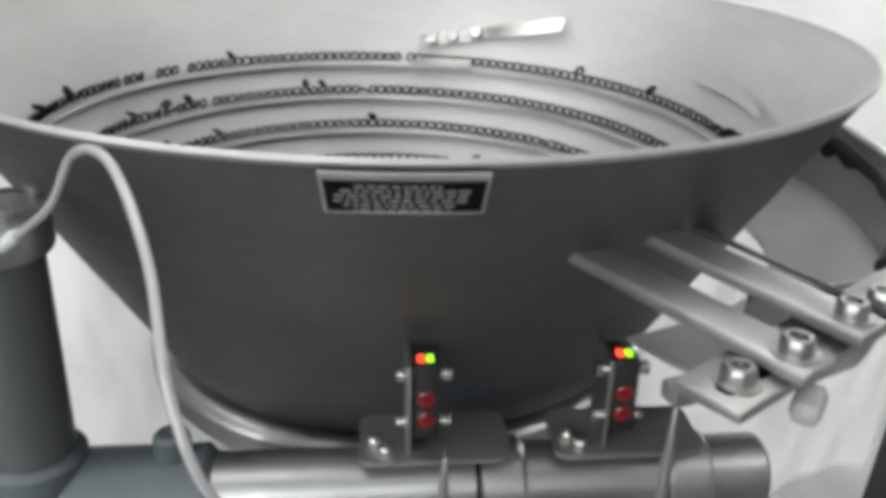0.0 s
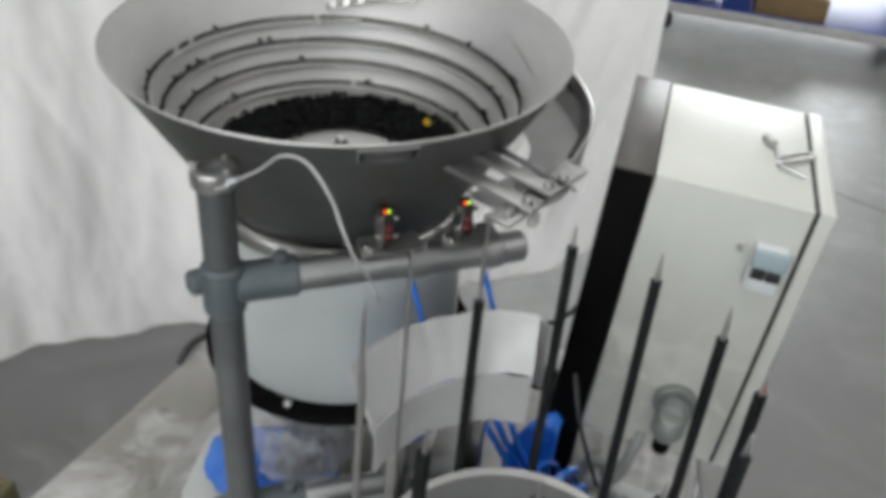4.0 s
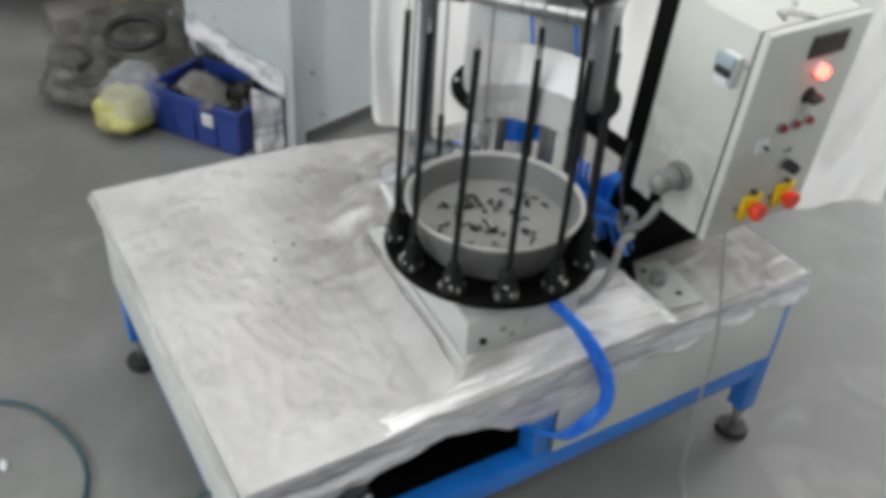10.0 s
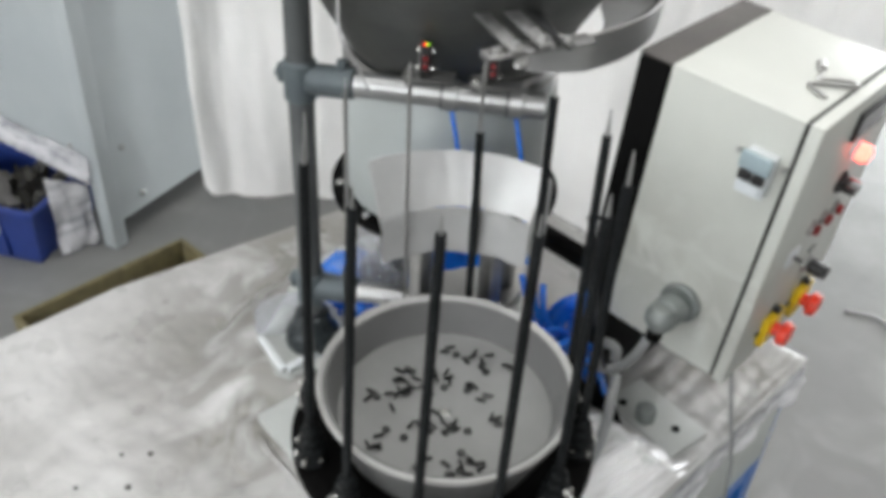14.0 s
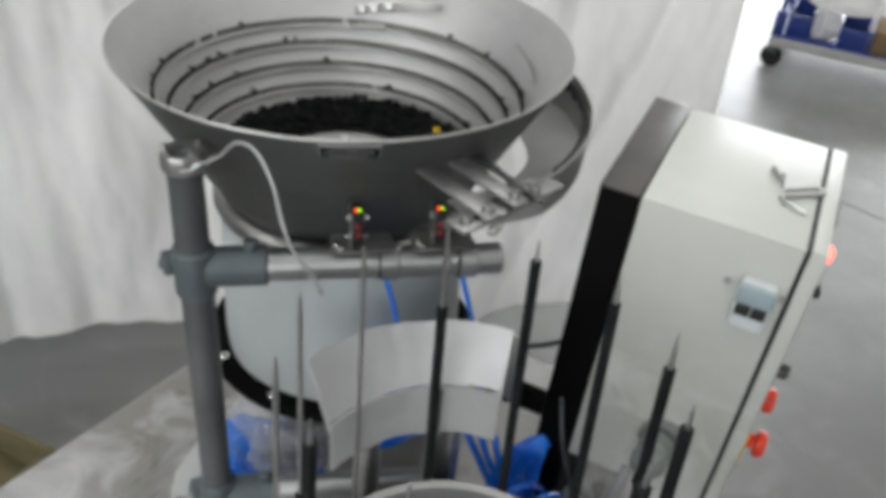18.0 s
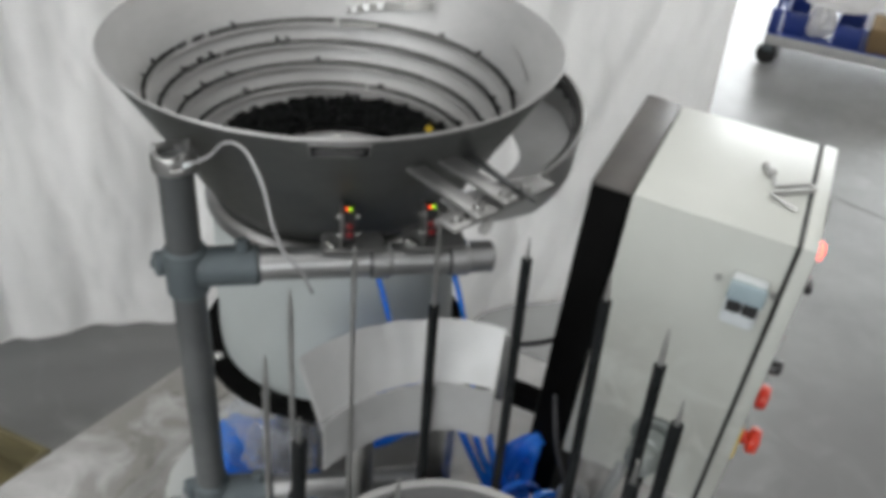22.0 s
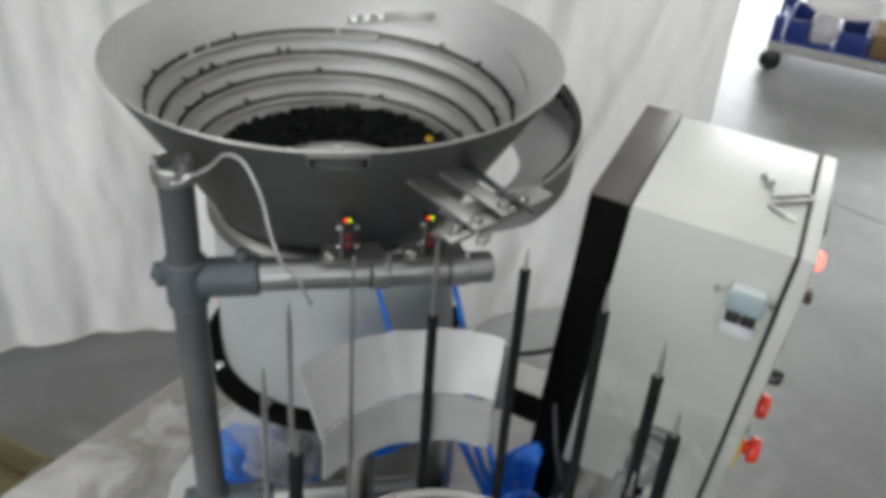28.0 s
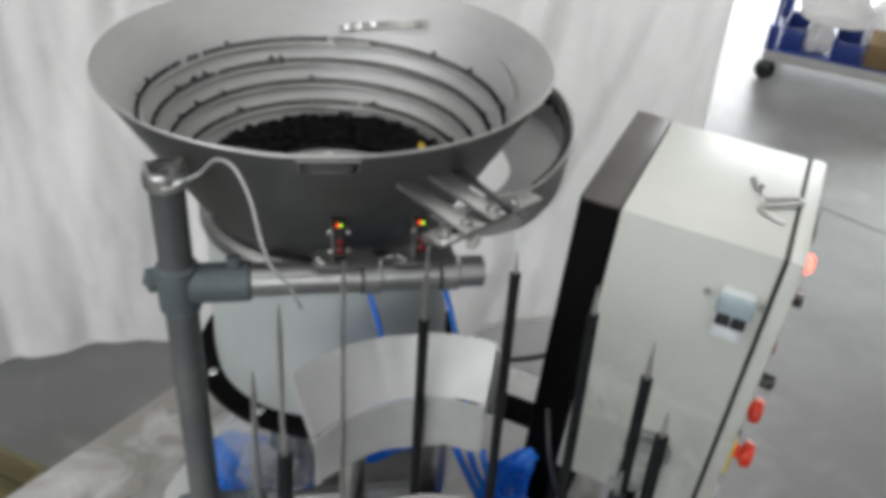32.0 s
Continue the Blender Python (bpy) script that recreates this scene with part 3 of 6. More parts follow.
def skirt(p, q, out, drop0, drop1, seed, deep=0.0):
    p, q, out = Vector(p), Vector(q), Vector(out)

    def f(u, v):
        a = p.lerp(q, u)
        d = drop0 + (drop1 - drop0) * (0.5 + 0.9 * N3(Vector((u * 5, seed, 0)))) + deep * max(0.0, min(1.0, (0.57 - u) * 6, (u - 0.30) * 6))
        w = 0.004 + 0.012 * v * (0.5 + N3(Vector((u * 16, v * 2, seed)))) + 0.006 * N3(Vector((u * 40, v * 5, seed)))
        return a + out * max(w, 0.0035) - Vector((0, 0, d * v))
    return f


part("hanging_edge", sheet(skirt((X1 + 0.004, Y0, TOP + 0.003), (X1 + 0.004, Y1, TOP + 0.003), (1, 0, 0), 0.048, 0.086, 1.0, 0.050), 160, 18), HANGFILM, film)
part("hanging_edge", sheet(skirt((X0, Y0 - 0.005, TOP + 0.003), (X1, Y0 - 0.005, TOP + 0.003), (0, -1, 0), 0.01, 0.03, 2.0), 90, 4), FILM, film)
part("hanging_edge", sheet(skirt((left_edge(Y1), Y1 + 0.005, TOP + 0.003), (X1, Y1 + 0.005, TOP + 0.003), (0, 1, 0), 0.03, 0.09, 3.0), 90, 6), HANGFILM, film)



def loose_top(u, v):
    """A second, looser layer of film gathered in long folds beside the base plate."""
    y = -0.34 + 0.675 * v
    inner = 0.215 - 0.125 * max(0.0, min(1.0, (y + 0.16) / 0.16)) + 0.012 * N3(Vector((y * 9, 0, 1)))
    x = inner + (X1 + 0.004 - inner) * u
    q = Vector((x * 34 + 1.2 * N3(Vector((y * 4, 0, 3))), y * 3.2, 2))
    fold = max(0.0, N3(q)) * 0.010 + max(0.0, 0.16 - abs(N3(q * 0.8 + Vector((4, 0, 0))))) * 0.055 + max(0.0, 0.12 - abs(N3(Vector((q.x * 1.8 + 9, q.y * 0.9, 6))))) * 0.035
    edge = max(0.0, min(1.0, u * 9, v * 8, (1 - v) * 8))
    return Vector((x, y, TOP + 0.004 + 0.004 * edge + (1 + 0.25 * edge) * film_rise(x, y) + fold * edge))


part("loose_fold", sheet(loose_top, 110, 200), LOOSEFILM, film, "gathered folds of loose film, their shine streaked into the colour")


def ridge(pts, w, h, seed):
    """A stretched fold of film standing along a line of points."""
    line = smooth_line(pts, 14)

    def f(u, v):
        k = u * (len(line) - 1)
        i = min(int(k), len(line) - 2)
        p, d = line[i].lerp(line[i + 1], k - i), (line[i + 1] - line[i]).normalized()
        side = Vector((d.y, -d.x, 0))
        wob = 1 + 0.7 * N3(Vector((u * 9, seed, 0)))
        t = 2 * v - 1
        return p + side * (w * wob * t + 0.006 * N3(Vector((u * 6, seed, 4)))) + Vector((0, 0, h * wob * max(0.0, 1 - t * t) * min(1.0, 8 * u, 8 * (1 - u)) + 0.001 * N3(Vector((u * 50, v * 6, seed)))))
    return sheet(f, 90, 8)


for pts, w, h, k in (([(-0.44, -0.006), (-0.30, -0.012), (-0.15, -0.008), (-0.04, -0.010), (0.010, -0.008)], 0.006, 0.006, 1.0),
                     ([(0.022, 0.03), (0.026, 0.10), (0.022, 0.18), (0.026, 0.26)], 0.006, 0.009, 3.0)):
    part("film_fold", ridge([PM @ Vector((x, y, 0)) + Vector((0, 0, TOP + 0.006 + 1.05 * film_rise((PM @ Vector((x, y, 0))).x, (PM @ Vector((x, y, 0))).y))) for x, y in pts], w, h, k), FILM if k == 1.0 else RIDGEFILM, film, "bright stretched fold of film")

# ---- base plate and index drive under the turntable ----
plate = thing("base_plate", "pale painted steel base plate lying under the film", "plate", (0.0, 0.08, TOP))
part("slab", box((-0.46, 0.004, TOP + 0.001), (-0.004, 0.440, 0.590), 0.006, m=PM), BASEWHITE, plate)
pad = part("mounting_pad", box((-0.090, -0.047, 0.5385), (0.062, 0.045, 0.5525), 0.003, m=pose(0.180, 0.392, 0, 0, 0, -8)), BASEWHITE, plate)
for dx, dy in ((0.026, 0.004), (-0.066, -0.026)):
    # black discs coloured in for the shade of the holes
    part("bolt_hole", lathe([(0, 0.0006), (0.0055, 0.0006), (0.007, 0.0012), (0.0075, 0.0002)], pose(0.180, 0.392, 0, 0, 0, -8) @ Vector((dx, dy, 0.5525)), 14), BLACK, pad)
drive = thing("index_drive", "pale green-white gearbox under the turntable with socket screws", "gearbox", (0.05, -0.02, 0.592))
part("housing", box((-0.300, 0.010, 0.5925), (-0.006, 0.250, 0.678), 0.004, m=PM), BASEWHITE, drive)
part("collar", lathe([(0, 0.6785), (0.10, 0.6785), (0.10, 0.704), (0, 0.704)], (0.046, 0.0, 0), 8), STEEL, drive)
for dy, dz, mt in ((0.045, 0.622, BLACK), (0.085, 0.640, BRIGHT), (0.105, 0.622, BRIGHT), (0.135, 0.640, BRIGHT)):
    part("screw", bolt_head(PM @ Vector((-0.006, dy, dz)), 0.0075, 0.005, PM.to_3x3() @ Vector((1, 0, 0))), mt, drive)

# ---- turntable with rods ----
CX, CY = 0.046, 0.000
turn = thing("rod_turntable", "black indexing ring with a crown of upright rods", "turntable", (CX, CY, 0.60))
part("ring_plate", lathe([(0.0, 0.705), (0.200, 0.705), (0.209, 0.709), (0.209, 0.716), (0.205, 0.720), (0.0, 0.720)], (CX, CY, 0), 96), BLACK, turn)
RODS, TURN0 = 12, 5.0
# heights of the black seals stacked on each needle, from the first one round
STACKS = [1.166, 1.147, 1.156, 1.165, 1.090, 0.0, 0.905, 0.0, 1.184, 1.183, 1.181, 1.178]


def leaned(bm, c, top):
    """Shear an upright rod so that its top stands over another point than its foot."""
    k = (top - c) / (1.18 - 0.78)
    for v in bm.verts:
        v.co += Vector((k.x, k.y, 0)) * (v.co.z - 0.78)
    return bm



for i in range(RODS):
    a = radians(TURN0 + 360 / RODS * i)
    d, s = Vector((math.cos(a), math.sin(a), 0)), Vector((-math.sin(a), math.cos(a), 0))
    c = Vector((CX, CY, 0)) + d * 0.1855
    holder = part("rod_holder", lathe([(0, 0.7205), (0.0225, 0.7205), (0.0225, 0.7300), (0.0195, 0.7320), (0.0195, 0.7460), (0.0160, 0.7490), (0.0160, 0.7600), (0.0125, 0.7640), (0.0125, 0.7740), (0.0075, 0.7800), (0, 0.7800)], c, 18), RODMAT, turn)
    b = bmesh.new()
    for k in (-1, 1):
        bolt_head(c + s * 0.0175 * k + d * 0.0125 + Vector((0, 0, 0.7285)), 0.0040, 0.010, bm=b)
        bolt_head(c + s * 0.0200 * k - d * 0.008 + Vector((0, 0, 0.7285)), 0.0036, 0.008, bm=b)
    bolt_head(c + d * 0.0193 + s * 0.005 + Vector((0, 0, 0.739)), 0.0034, 0.004, d, bm=b)
    bolt_head(c + d * 0.0158 - s * 0.004 + Vector((0, 0, 0.754)), 0.0030, 0.004, d, bm=b)
    part("screws", b, BRIGHT, holder, "bright socket screws")
    e = radians(TURN0 + 2.0 + 360 / RODS * i)
    top = Vector((CX + 0.006 + 0.178 * math.cos(e), CY - 0.003 + 0.178 * math.sin(e), 0))
    tip = max(1.190, STACKS[i] + 0.022)
    r = part("needle", leaned(lathe([(0.0026, 0.780), (0.0026, tip - 0.025), (0.0022, tip - 0.022), (0.0008, tip - 0.001), (0, tip)], c, 10), c, top), STEEL, turn, "thin bare steel needle")
    if STACKS[i]:
        n = int((STACKS[i] - 0.781) / 0.0042)
        prof = [(0.0027, 0.781)]
        for k in range(n):
            z = 0.781 + 0.0042 * k
            prof += [(0.0050, z), (0.0060, z + 0.0012), (0.0060, z + 0.0030), (0.0050, z + 0.0042)]
        part("sleeve", leaned(lathe(prof + [(0.0027, 0.781 + 0.0042 * n)], c, 12), c, top), RODMAT, r, "black seals stacked on the needle")

tray = thing("round_pan", "round grey metal pan with a pale rolled lip", "pan", (CX, CY, 0.72))
part("wall", lathe([(0.134, 0.7205), (0.139, 0.7225), (0.1715, 0.809), (0.1600, 0.809), (0.1395, 0.7400), (0.136, 0.7385)], (CX, CY, 0), 96), TRAY, tray)
part("lip", lathe([(0.1713, 0.806), (0.1725, 0.8105), (0.1715, 0.8140), (0.1695, 0.8145), (0.1600, 0.8060), (0.1585, 0.8040)], (CX, CY, 0), 96), TRAYRIM, tray)
part("bottom", lathe([(0, 0.7610), (0.1452, 0.7610), (0.1430, 0.754), (0, 0.754)], (CX, CY, 0), 72), TRAYLIT, tray)
part("centre_screw", bolt_head((CX + 0.01, CY - 0.01, 0.7610), 0.007, 0.004), BRIGHT, tray)
rnd = random.Random(4)
seal_mesh = mesh_of("loose_seal", ring((0, 0, 0), 0.0040, 0.0015, seg=9, sides=5), PIECE)
pin_mesh = mesh_of("loose_pin", rod((-0.007, 0, 0), (0.007, 0, 0), 0.0020, 8), PIECE)
clusters = [(rnd.uniform(0, math.tau), 0.122 * math.sqrt(rnd.uniform(0.01, 1))) for _ in range(34)]
for i in range(88):
    a, r = rnd.choice(clusters)
    p = Vector((CX + r * math.cos(a) + rnd.gauss(0, 0.009), CY + r * math.sin(a) + rnd.gauss(0, 0.009), 0.7635))
    if (p.xy - Vector((CX, CY))).length > 0.130:
        continue
    ob = new("loose_seal", seal_mesh if i % 3 == 0 else pin_mesh)
    ob.matrix_basis = pose(p.x, p.y, p.z + (0.0004 if i % 3 == 0 else 0.0009) + 0.0008 * (i % 4), 0, 0, rnd.uniform(0, 360))
    tagged(ob, "small black seal lying loose in the pan", "seal", "loose seals in the pan")

# ---- vibratory bowl feeder ----
BX, BY = -0.309, 0.345
feeder = thing("bowl_feeder", "stainless vibratory bowl feeder on a cream drive drum", "feeder", (BX, BY, TOP))
B0 = (BX, BY, 0)
part("foot_plate", lathe([(0, 0.601), (0.16, 0.601), (0.16, 0.613), (0, 0.613)], B0, 48), STEEL, feeder)
for k in range(3):
    a = radians(30 + 120 * k)
    part("support", rod((BX + 0.12 * math.cos(a), BY + 0.12 * math.sin(a), 0.613), (BX + 0.12 * math.cos(a), BY + 0.12 * math.sin(a), 0.798), 0.025, 20), STEEL, feeder)
part("drum", lathe([(0.170, 0.813), (0.172, 0.84), (0.168, 1.030), (0.158, 1.0470), (0, 1.0470)], B0, 80), DRUM, feeder)
flange = part("flange", lathe([(0.0, 0.799), (0.196, 0.799), (0.199, 0.802), (0.199, 0.811), (0.196, 0.814), (0.160, 0.814)], B0, 80), BLACK, feeder, "black ring flange")
for k in range(8):
    a = radians((12 + 45 * k) if k % 2 else (46 + 45 * (k - 1)))
    part("bolt", bolt_head((BX + 0.185 * math.cos(a), BY + 0.185 * math.sin(a), 0.814), 0.007, 0.007), BRIGHT, flange)
RIM_R, RIM_Z = 0.284, 1.2745
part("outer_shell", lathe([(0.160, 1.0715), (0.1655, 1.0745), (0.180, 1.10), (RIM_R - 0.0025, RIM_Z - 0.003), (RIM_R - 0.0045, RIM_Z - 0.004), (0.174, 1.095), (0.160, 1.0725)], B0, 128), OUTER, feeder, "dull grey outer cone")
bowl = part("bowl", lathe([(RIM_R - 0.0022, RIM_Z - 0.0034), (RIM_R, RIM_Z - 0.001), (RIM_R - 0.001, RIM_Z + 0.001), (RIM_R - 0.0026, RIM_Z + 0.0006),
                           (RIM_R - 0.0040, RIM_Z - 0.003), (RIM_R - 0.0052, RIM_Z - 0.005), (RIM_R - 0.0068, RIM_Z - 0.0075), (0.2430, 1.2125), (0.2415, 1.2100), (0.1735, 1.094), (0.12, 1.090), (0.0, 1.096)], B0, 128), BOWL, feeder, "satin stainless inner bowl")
part("skirt_ring", lathe([(0.150, 1.0475), (0.1715, 1.0475), (0.1748, 1.0490), (0.1758, 1.0520), (0.1758, 1.0610), (0.1740, 1.0650), (0.1700, 1.0690), (0.1660, 1.0705), (0.1585, 1.0718)], B0, 96), STEEL, feeder, "bright rolled ring under the cone")


def wall_r(z):
    """The bowl's inner radius at a height."""
    return 0.1735 + (z - 1.094) * (0.2430 - 0.1735) / (1.2125 - 1.094)


# the helical track: a narrow ledge that climbs the inside in four turns
TURNS, PITCH, ZB = 4.35, 0.0268, 1.0985
START = radians(200)


def ledge(u, k):
    a = START + math.tau * TURNS * u
    z = ZB + PITCH * TURNS * u
    r = wall_r(z)
    prof = ((r + 0.003, z), (r - 0.0085, z), (r - 0.0095, z - 0.001), (r - 0.0095, z - 0.0028), (r - 0.001, z - 0.004))
    rr, zz = prof[k]
    return Vector((BX + rr * math.cos(a), BY + rr * math.sin(a), zz))


part("track", sheet(lambda u, v: ledge(u, round(v * 4)), 420, 4), TRACK, bowl, "bright spiral track")
part("hub", lathe([(0, 1.131), (0.0065, 1.131), (0.0075, 1.129), (0.0075, 1.122), (0.012, 1.120), (0.020, 1.111), (0.032, 1.101), (0.034, 1.0945), (0, 1.0945)], B0, 32), BRIGHT, bowl, "bright centre cone and bolt")
# seals standing in file along the track
rows = bmesh.new()
rnd = random.Random(9)
a, end = START + 0.3, START + math.tau * TURNS - 0.12
while a < end:
    u = (a - START) / (math.tau * TURNS)
    z = ZB + PITCH * TURNS * u
    r = wall_r(z) - 0.0040
    gap = 0.0076
    top_turn = end - a < 2.6
    if top_turn and rnd.random() < 0.10:
        gap = rnd.uniform(0.010, 0.02)
    if rnd.random() < 0.008:
        gap = 0.013
    d = Vector((math.cos(a), math.sin(a), 0))
    t = Vector((-math.sin(a), math.cos(a), 0))
    ax = (t * rnd.uniform(0.05, 0.5) + d + Vector((0, 0, rnd.uniform(-0.05, 0.3)))).normalized()
    if rnd.random() < 0.06:
        ax = Vector((rnd.uniform(-1, 1), rnd.uniform(-1, 1), rnd.uniform(0, 1)))
    ring(Vector((BX, BY, z + 0.0052)) + d * r, 0.0034, 0.0011, ax, 10, 5, rows)
    if rnd.random() < 0.035:
        ring(Vector((BX, BY, z + 0.0115)) + d * (r - 0.001), 0.0034, 0.0015, (rnd.uniform(-1, 1), 0.4, rnd.uniform(0, 1)), 8, 5, rows)
    a += gap / r
solid("seals_on_track", rows, PIECE, "black rubber seals standing in file along the spiral track", "seals", kind="stuff")
one = ring((BX + 0.081, BY + 0.110, 1.120), 0.0034, 0.0017, (0.3, -0.6, 0.7), 10, 6)
solid("yellow_seal", one, YELLOW, "single yellow seal among the black ones", "seal")
heap = bmesh.new()
for i in range(4200):
    a = rnd.uniform(0, math.tau)
    r = 0.169 - abs(rnd.gauss(0, 0.045))
    if r < 0.084:
        continue
    far = math.sin(a - radians(25))
    if r < 0.100 - 0.004 * far and rnd.random() < 0.93:
        continue
    h = max(0.0, (r - 0.082)) * 0.145 + 0.003
    z = 1.097 + rnd.uniform(0.25, 1.1) * h
    ring((BX + r * math.cos(a), BY + r * math.sin(a), z), 0.0036, 0.0017, (rnd.uniform(-1, 1), rnd.uniform(-1, 1), rnd.uniform(-0.2, 1)), 7, 4, heap)
solid("heap_of_seals", heap, PIECE, "heap of loose black rubber seals on the bowl floor", "seals", kind="stuff")
bed = lathe([(0.094, 1.0967), (0.104, 1.0995), (0.13, 1.105), (0.162, 1.107), (0.176, 1.099)], B0, 64)
solid("packed_seals", bed, PIECE, "packed bed of black seals round the hub", "seals", kind="stuff")

# name plate on the outside of the bowl
LA = radians(-57.0)
LZ0, LZ1 = 1.2515, 1.2712


def on_cone(ang, z, lift):
    r = 0.180 + (z - 1.10) * (RIM_R - 0.180) / (RIM_Z - 1.10) + lift
    return Vector((BX + r * math.cos(ang), BY + r * math.sin(ang), z - lift * 0.5))


def patch(a0, a1, z0, z1, lift, n=10):
    return sheet(lambda u, v: on_cone(a0 + (a1 - a0) * u, z0 + (z1 - z0) * v, lift), n, 2)


sign = thing("name_plate", "black name plate with a silver border riveted to the bowl", "label", (BX, BY, 1.2))
part("border", thick(patch(LA - 0.111, LA + 0.111, LZ0, LZ1, 0.0016), 0.001), LABELWHITE, sign)
part("field", patch(LA - 0.105, LA + 0.105, LZ0 + 0.0022, LZ1 - 0.0022, 0.0036), LABELBLACK, sign)
rnd = random.Random(21)
for k, w in enumerate((0.062, 0.085, 0.094, 0.094, 0.080, 0.070)):
    z = LZ1 - 0.0034 - k * 0.00235
    b = bmesh.new()
    q0 = LA - w + rnd.uniform(-0.004, 0.004)
    while q0 < LA + w - 0.01:
        q1 = min(q0 + rnd.uniform(0.005, 0.016), LA + w)
        sheet(lambda u, v: on_cone(q0 + (q1 - q0) * u, z - 0.0014 * v, 0.0043), 2, 1, b)
        q0 = q1 + rnd.uniform(0.0025, 0.005)
    part("print_line", b, PRINT, sign)

# bracket clipped to the rim above the far track, and the wiper below it
clip = thing("rim_bracket", "bright steel wiper bracket bolted inside the bowl", "bracket", (-0.37, 0.60, 1.22))


def inside(ang, z, lift):
    r = wall_r(z) - lift
    return Vector((BX + r * math.cos(ang), BY + r * math.sin(ang), z + lift * 0.5))


part("strip", thick(sheet(lambda u, v: inside(radians(119 - 31 * u), 1.211 + 0.020 * u + 0.0105 * v, 0.003 + 0.016 * max(0, u - 0.45)), 14, 2), 0.0015), BRIGHT, clip)
part("wiper", thick(sheet(lambda u, v: inside(radians(121 - 14 * u), 1.192 + 0.003 * u + 0.007 * v, 0.011), 10, 2), 0.0015), BRIGHT, clip)
for k in (116.5, 112.0, 107.0):
    q = inside(radians(k), 1.2185 + 0.0007 * (116.5 - k), 0.005)
    part("bolt", bolt_head(q, 0.0055, 0.005, (Vector((BX, BY, 1.30)) - q)), STEEL, clip)
gate = thing("track_gate", "thin steel gate plate standing on the upper track", "plate", (BX + 0.2, BY, 1.2))
part("blade", thick(sheet(lambda u, v: inside(radians(55 - 25 * u), 1.2175 - 0.002 * u + 0.014 * v * (1 - 0.75 * u), 0.005 + 0.003 * u), 10, 2), 0.0014), BOWL, gate)

# ---- return pan outside the bowl ----
pan = thing("return_pan", "curved steel catch pan hung outside the bowl with black edging", "catch pan", (BX + 0.25, BY + 0.1, 1.15))


PA0, PA1 = radians(-26), radians(66)


def pan_wall(u, v):
    a = PA0 + (PA1 - PA0) * u
    r = 0.255 + 0.057 * min(1, math.sin(math.pi * (0.10 + 0.90 * u)) * 1.5) ** 0.8 + 0.004 * v
    return Vector((BX + r * math.cos(a), BY + r * math.sin(a), 1.154 + 0.048 * v))


part("outer_wall", thick(sheet(pan_wall, 40, 4), 0.002), BOWL, pan)
part("rolled_rim", hose([pan_wall(i / 20, 1.0) + Vector((0, 0, 0.002)) for i in range(21)], 0.0026, 8, 3), STEEL, pan)
# cord added in place of single seals lying along the wall
part("edging", hose([pan_wall(i / 20, 0.88) - Vector((math.cos(PA0 + (PA1 - PA0) * i / 20), math.sin(PA0 + (PA1 - PA0) * i / 20), 0)) * 0.0065 for i in range(4, 21)], 0.0052, 8, 3), RUBBER, pan, "black cord for the seals along the inner rim")
part("inner_band", sheet(lambda u, v: (lambda w: w - Vector((w.x - BX, w.y - BY, 0)).normalized() * 0.006)(pan_wall(0.40 + 0.58 * u, 0.86 - (0.16 + 0.16 * abs(N3(Vector((u * 9, 0, 3)))) * 2) * v)), 40, 3), RUBBER, pan, "ragged black band inside the wall")


def pan_floor(u, v):
    a = PA0 + (PA1 - PA0) * u
    w = pan_wall(u, 0)
    k = 0.222 + 0.024 * math.sin(math.pi * min(1.0, 0.05 + u * 1.3)) ** 2
    i = Vector((BX + k * math.cos(a), BY + k * math.sin(a), 1.151))
    return i.lerp(w, v)


# lighter sheet colour stands in for the steel floor's bright reflection
part("pan_floor", thick(sheet(pan_floor, 40, 4), 0.002), SHEET, pan)

# ---- outlet bars with their clamped plate ----
outlet = thing("outlet_track", "two steel outlet bars clamped to a slotted plate with socket screws", "outlet track", (-0.05, 0.18, 1.2))


def bar(p, q, w, h, name, mat, parent, label=""):
    p, q = Vector(p), Vector(q)
    d = (q - p).normalized()
    s = d.cross(Vector((0, 0, 1))).normalized()
    up = s.cross(d)
    m = Matrix((s, d, up)).transposed().to_4x4()
    m.translation = p
    return part(name, box((-w / 2, 0, -h / 2), (w / 2, (q - p).length, h / 2), 0.0015, m=m), mat, parent, label)


bar((-0.147, 0.2060, 1.2185), (-0.010, 0.1480, 1.2140), 0.0200, 0.006, "bar", DULL, outlet)
bar((-0.127, 0.2350, 1.2230), (0.003, 0.1845, 1.2160), 0.0200, 0.006, "bar", DULL, outlet)
bar((-0.146, 0.1945, 1.2230), (-0.138, 0.2130, 1.2230), 0.003, 0.006, "weld_tab", STEEL, outlet)
bar((-0.125, 0.2240, 1.2275), (-0.117, 0.2420, 1.2275), 0.003, 0.006, "weld_tab", STEEL, outlet)
plate_bar = bar((-0.042, 0.122, 1.2060), (0.010, 0.262, 1.2080), 0.028, 0.005, "slotted_plate", DULL, outlet)
# black strip on the plate stands in for the slot's shade
bar((-0.038, 0.127, 1.2088), (-0.028, 0.153, 1.2090), 0.007, 0.0008, "slot", BLACK, plate_bar)
bar((-0.057, 0.132, 1.1985), (-0.030, 0.170, 1.1985), 0.010, 0.008, "spacer", DULL, outlet)
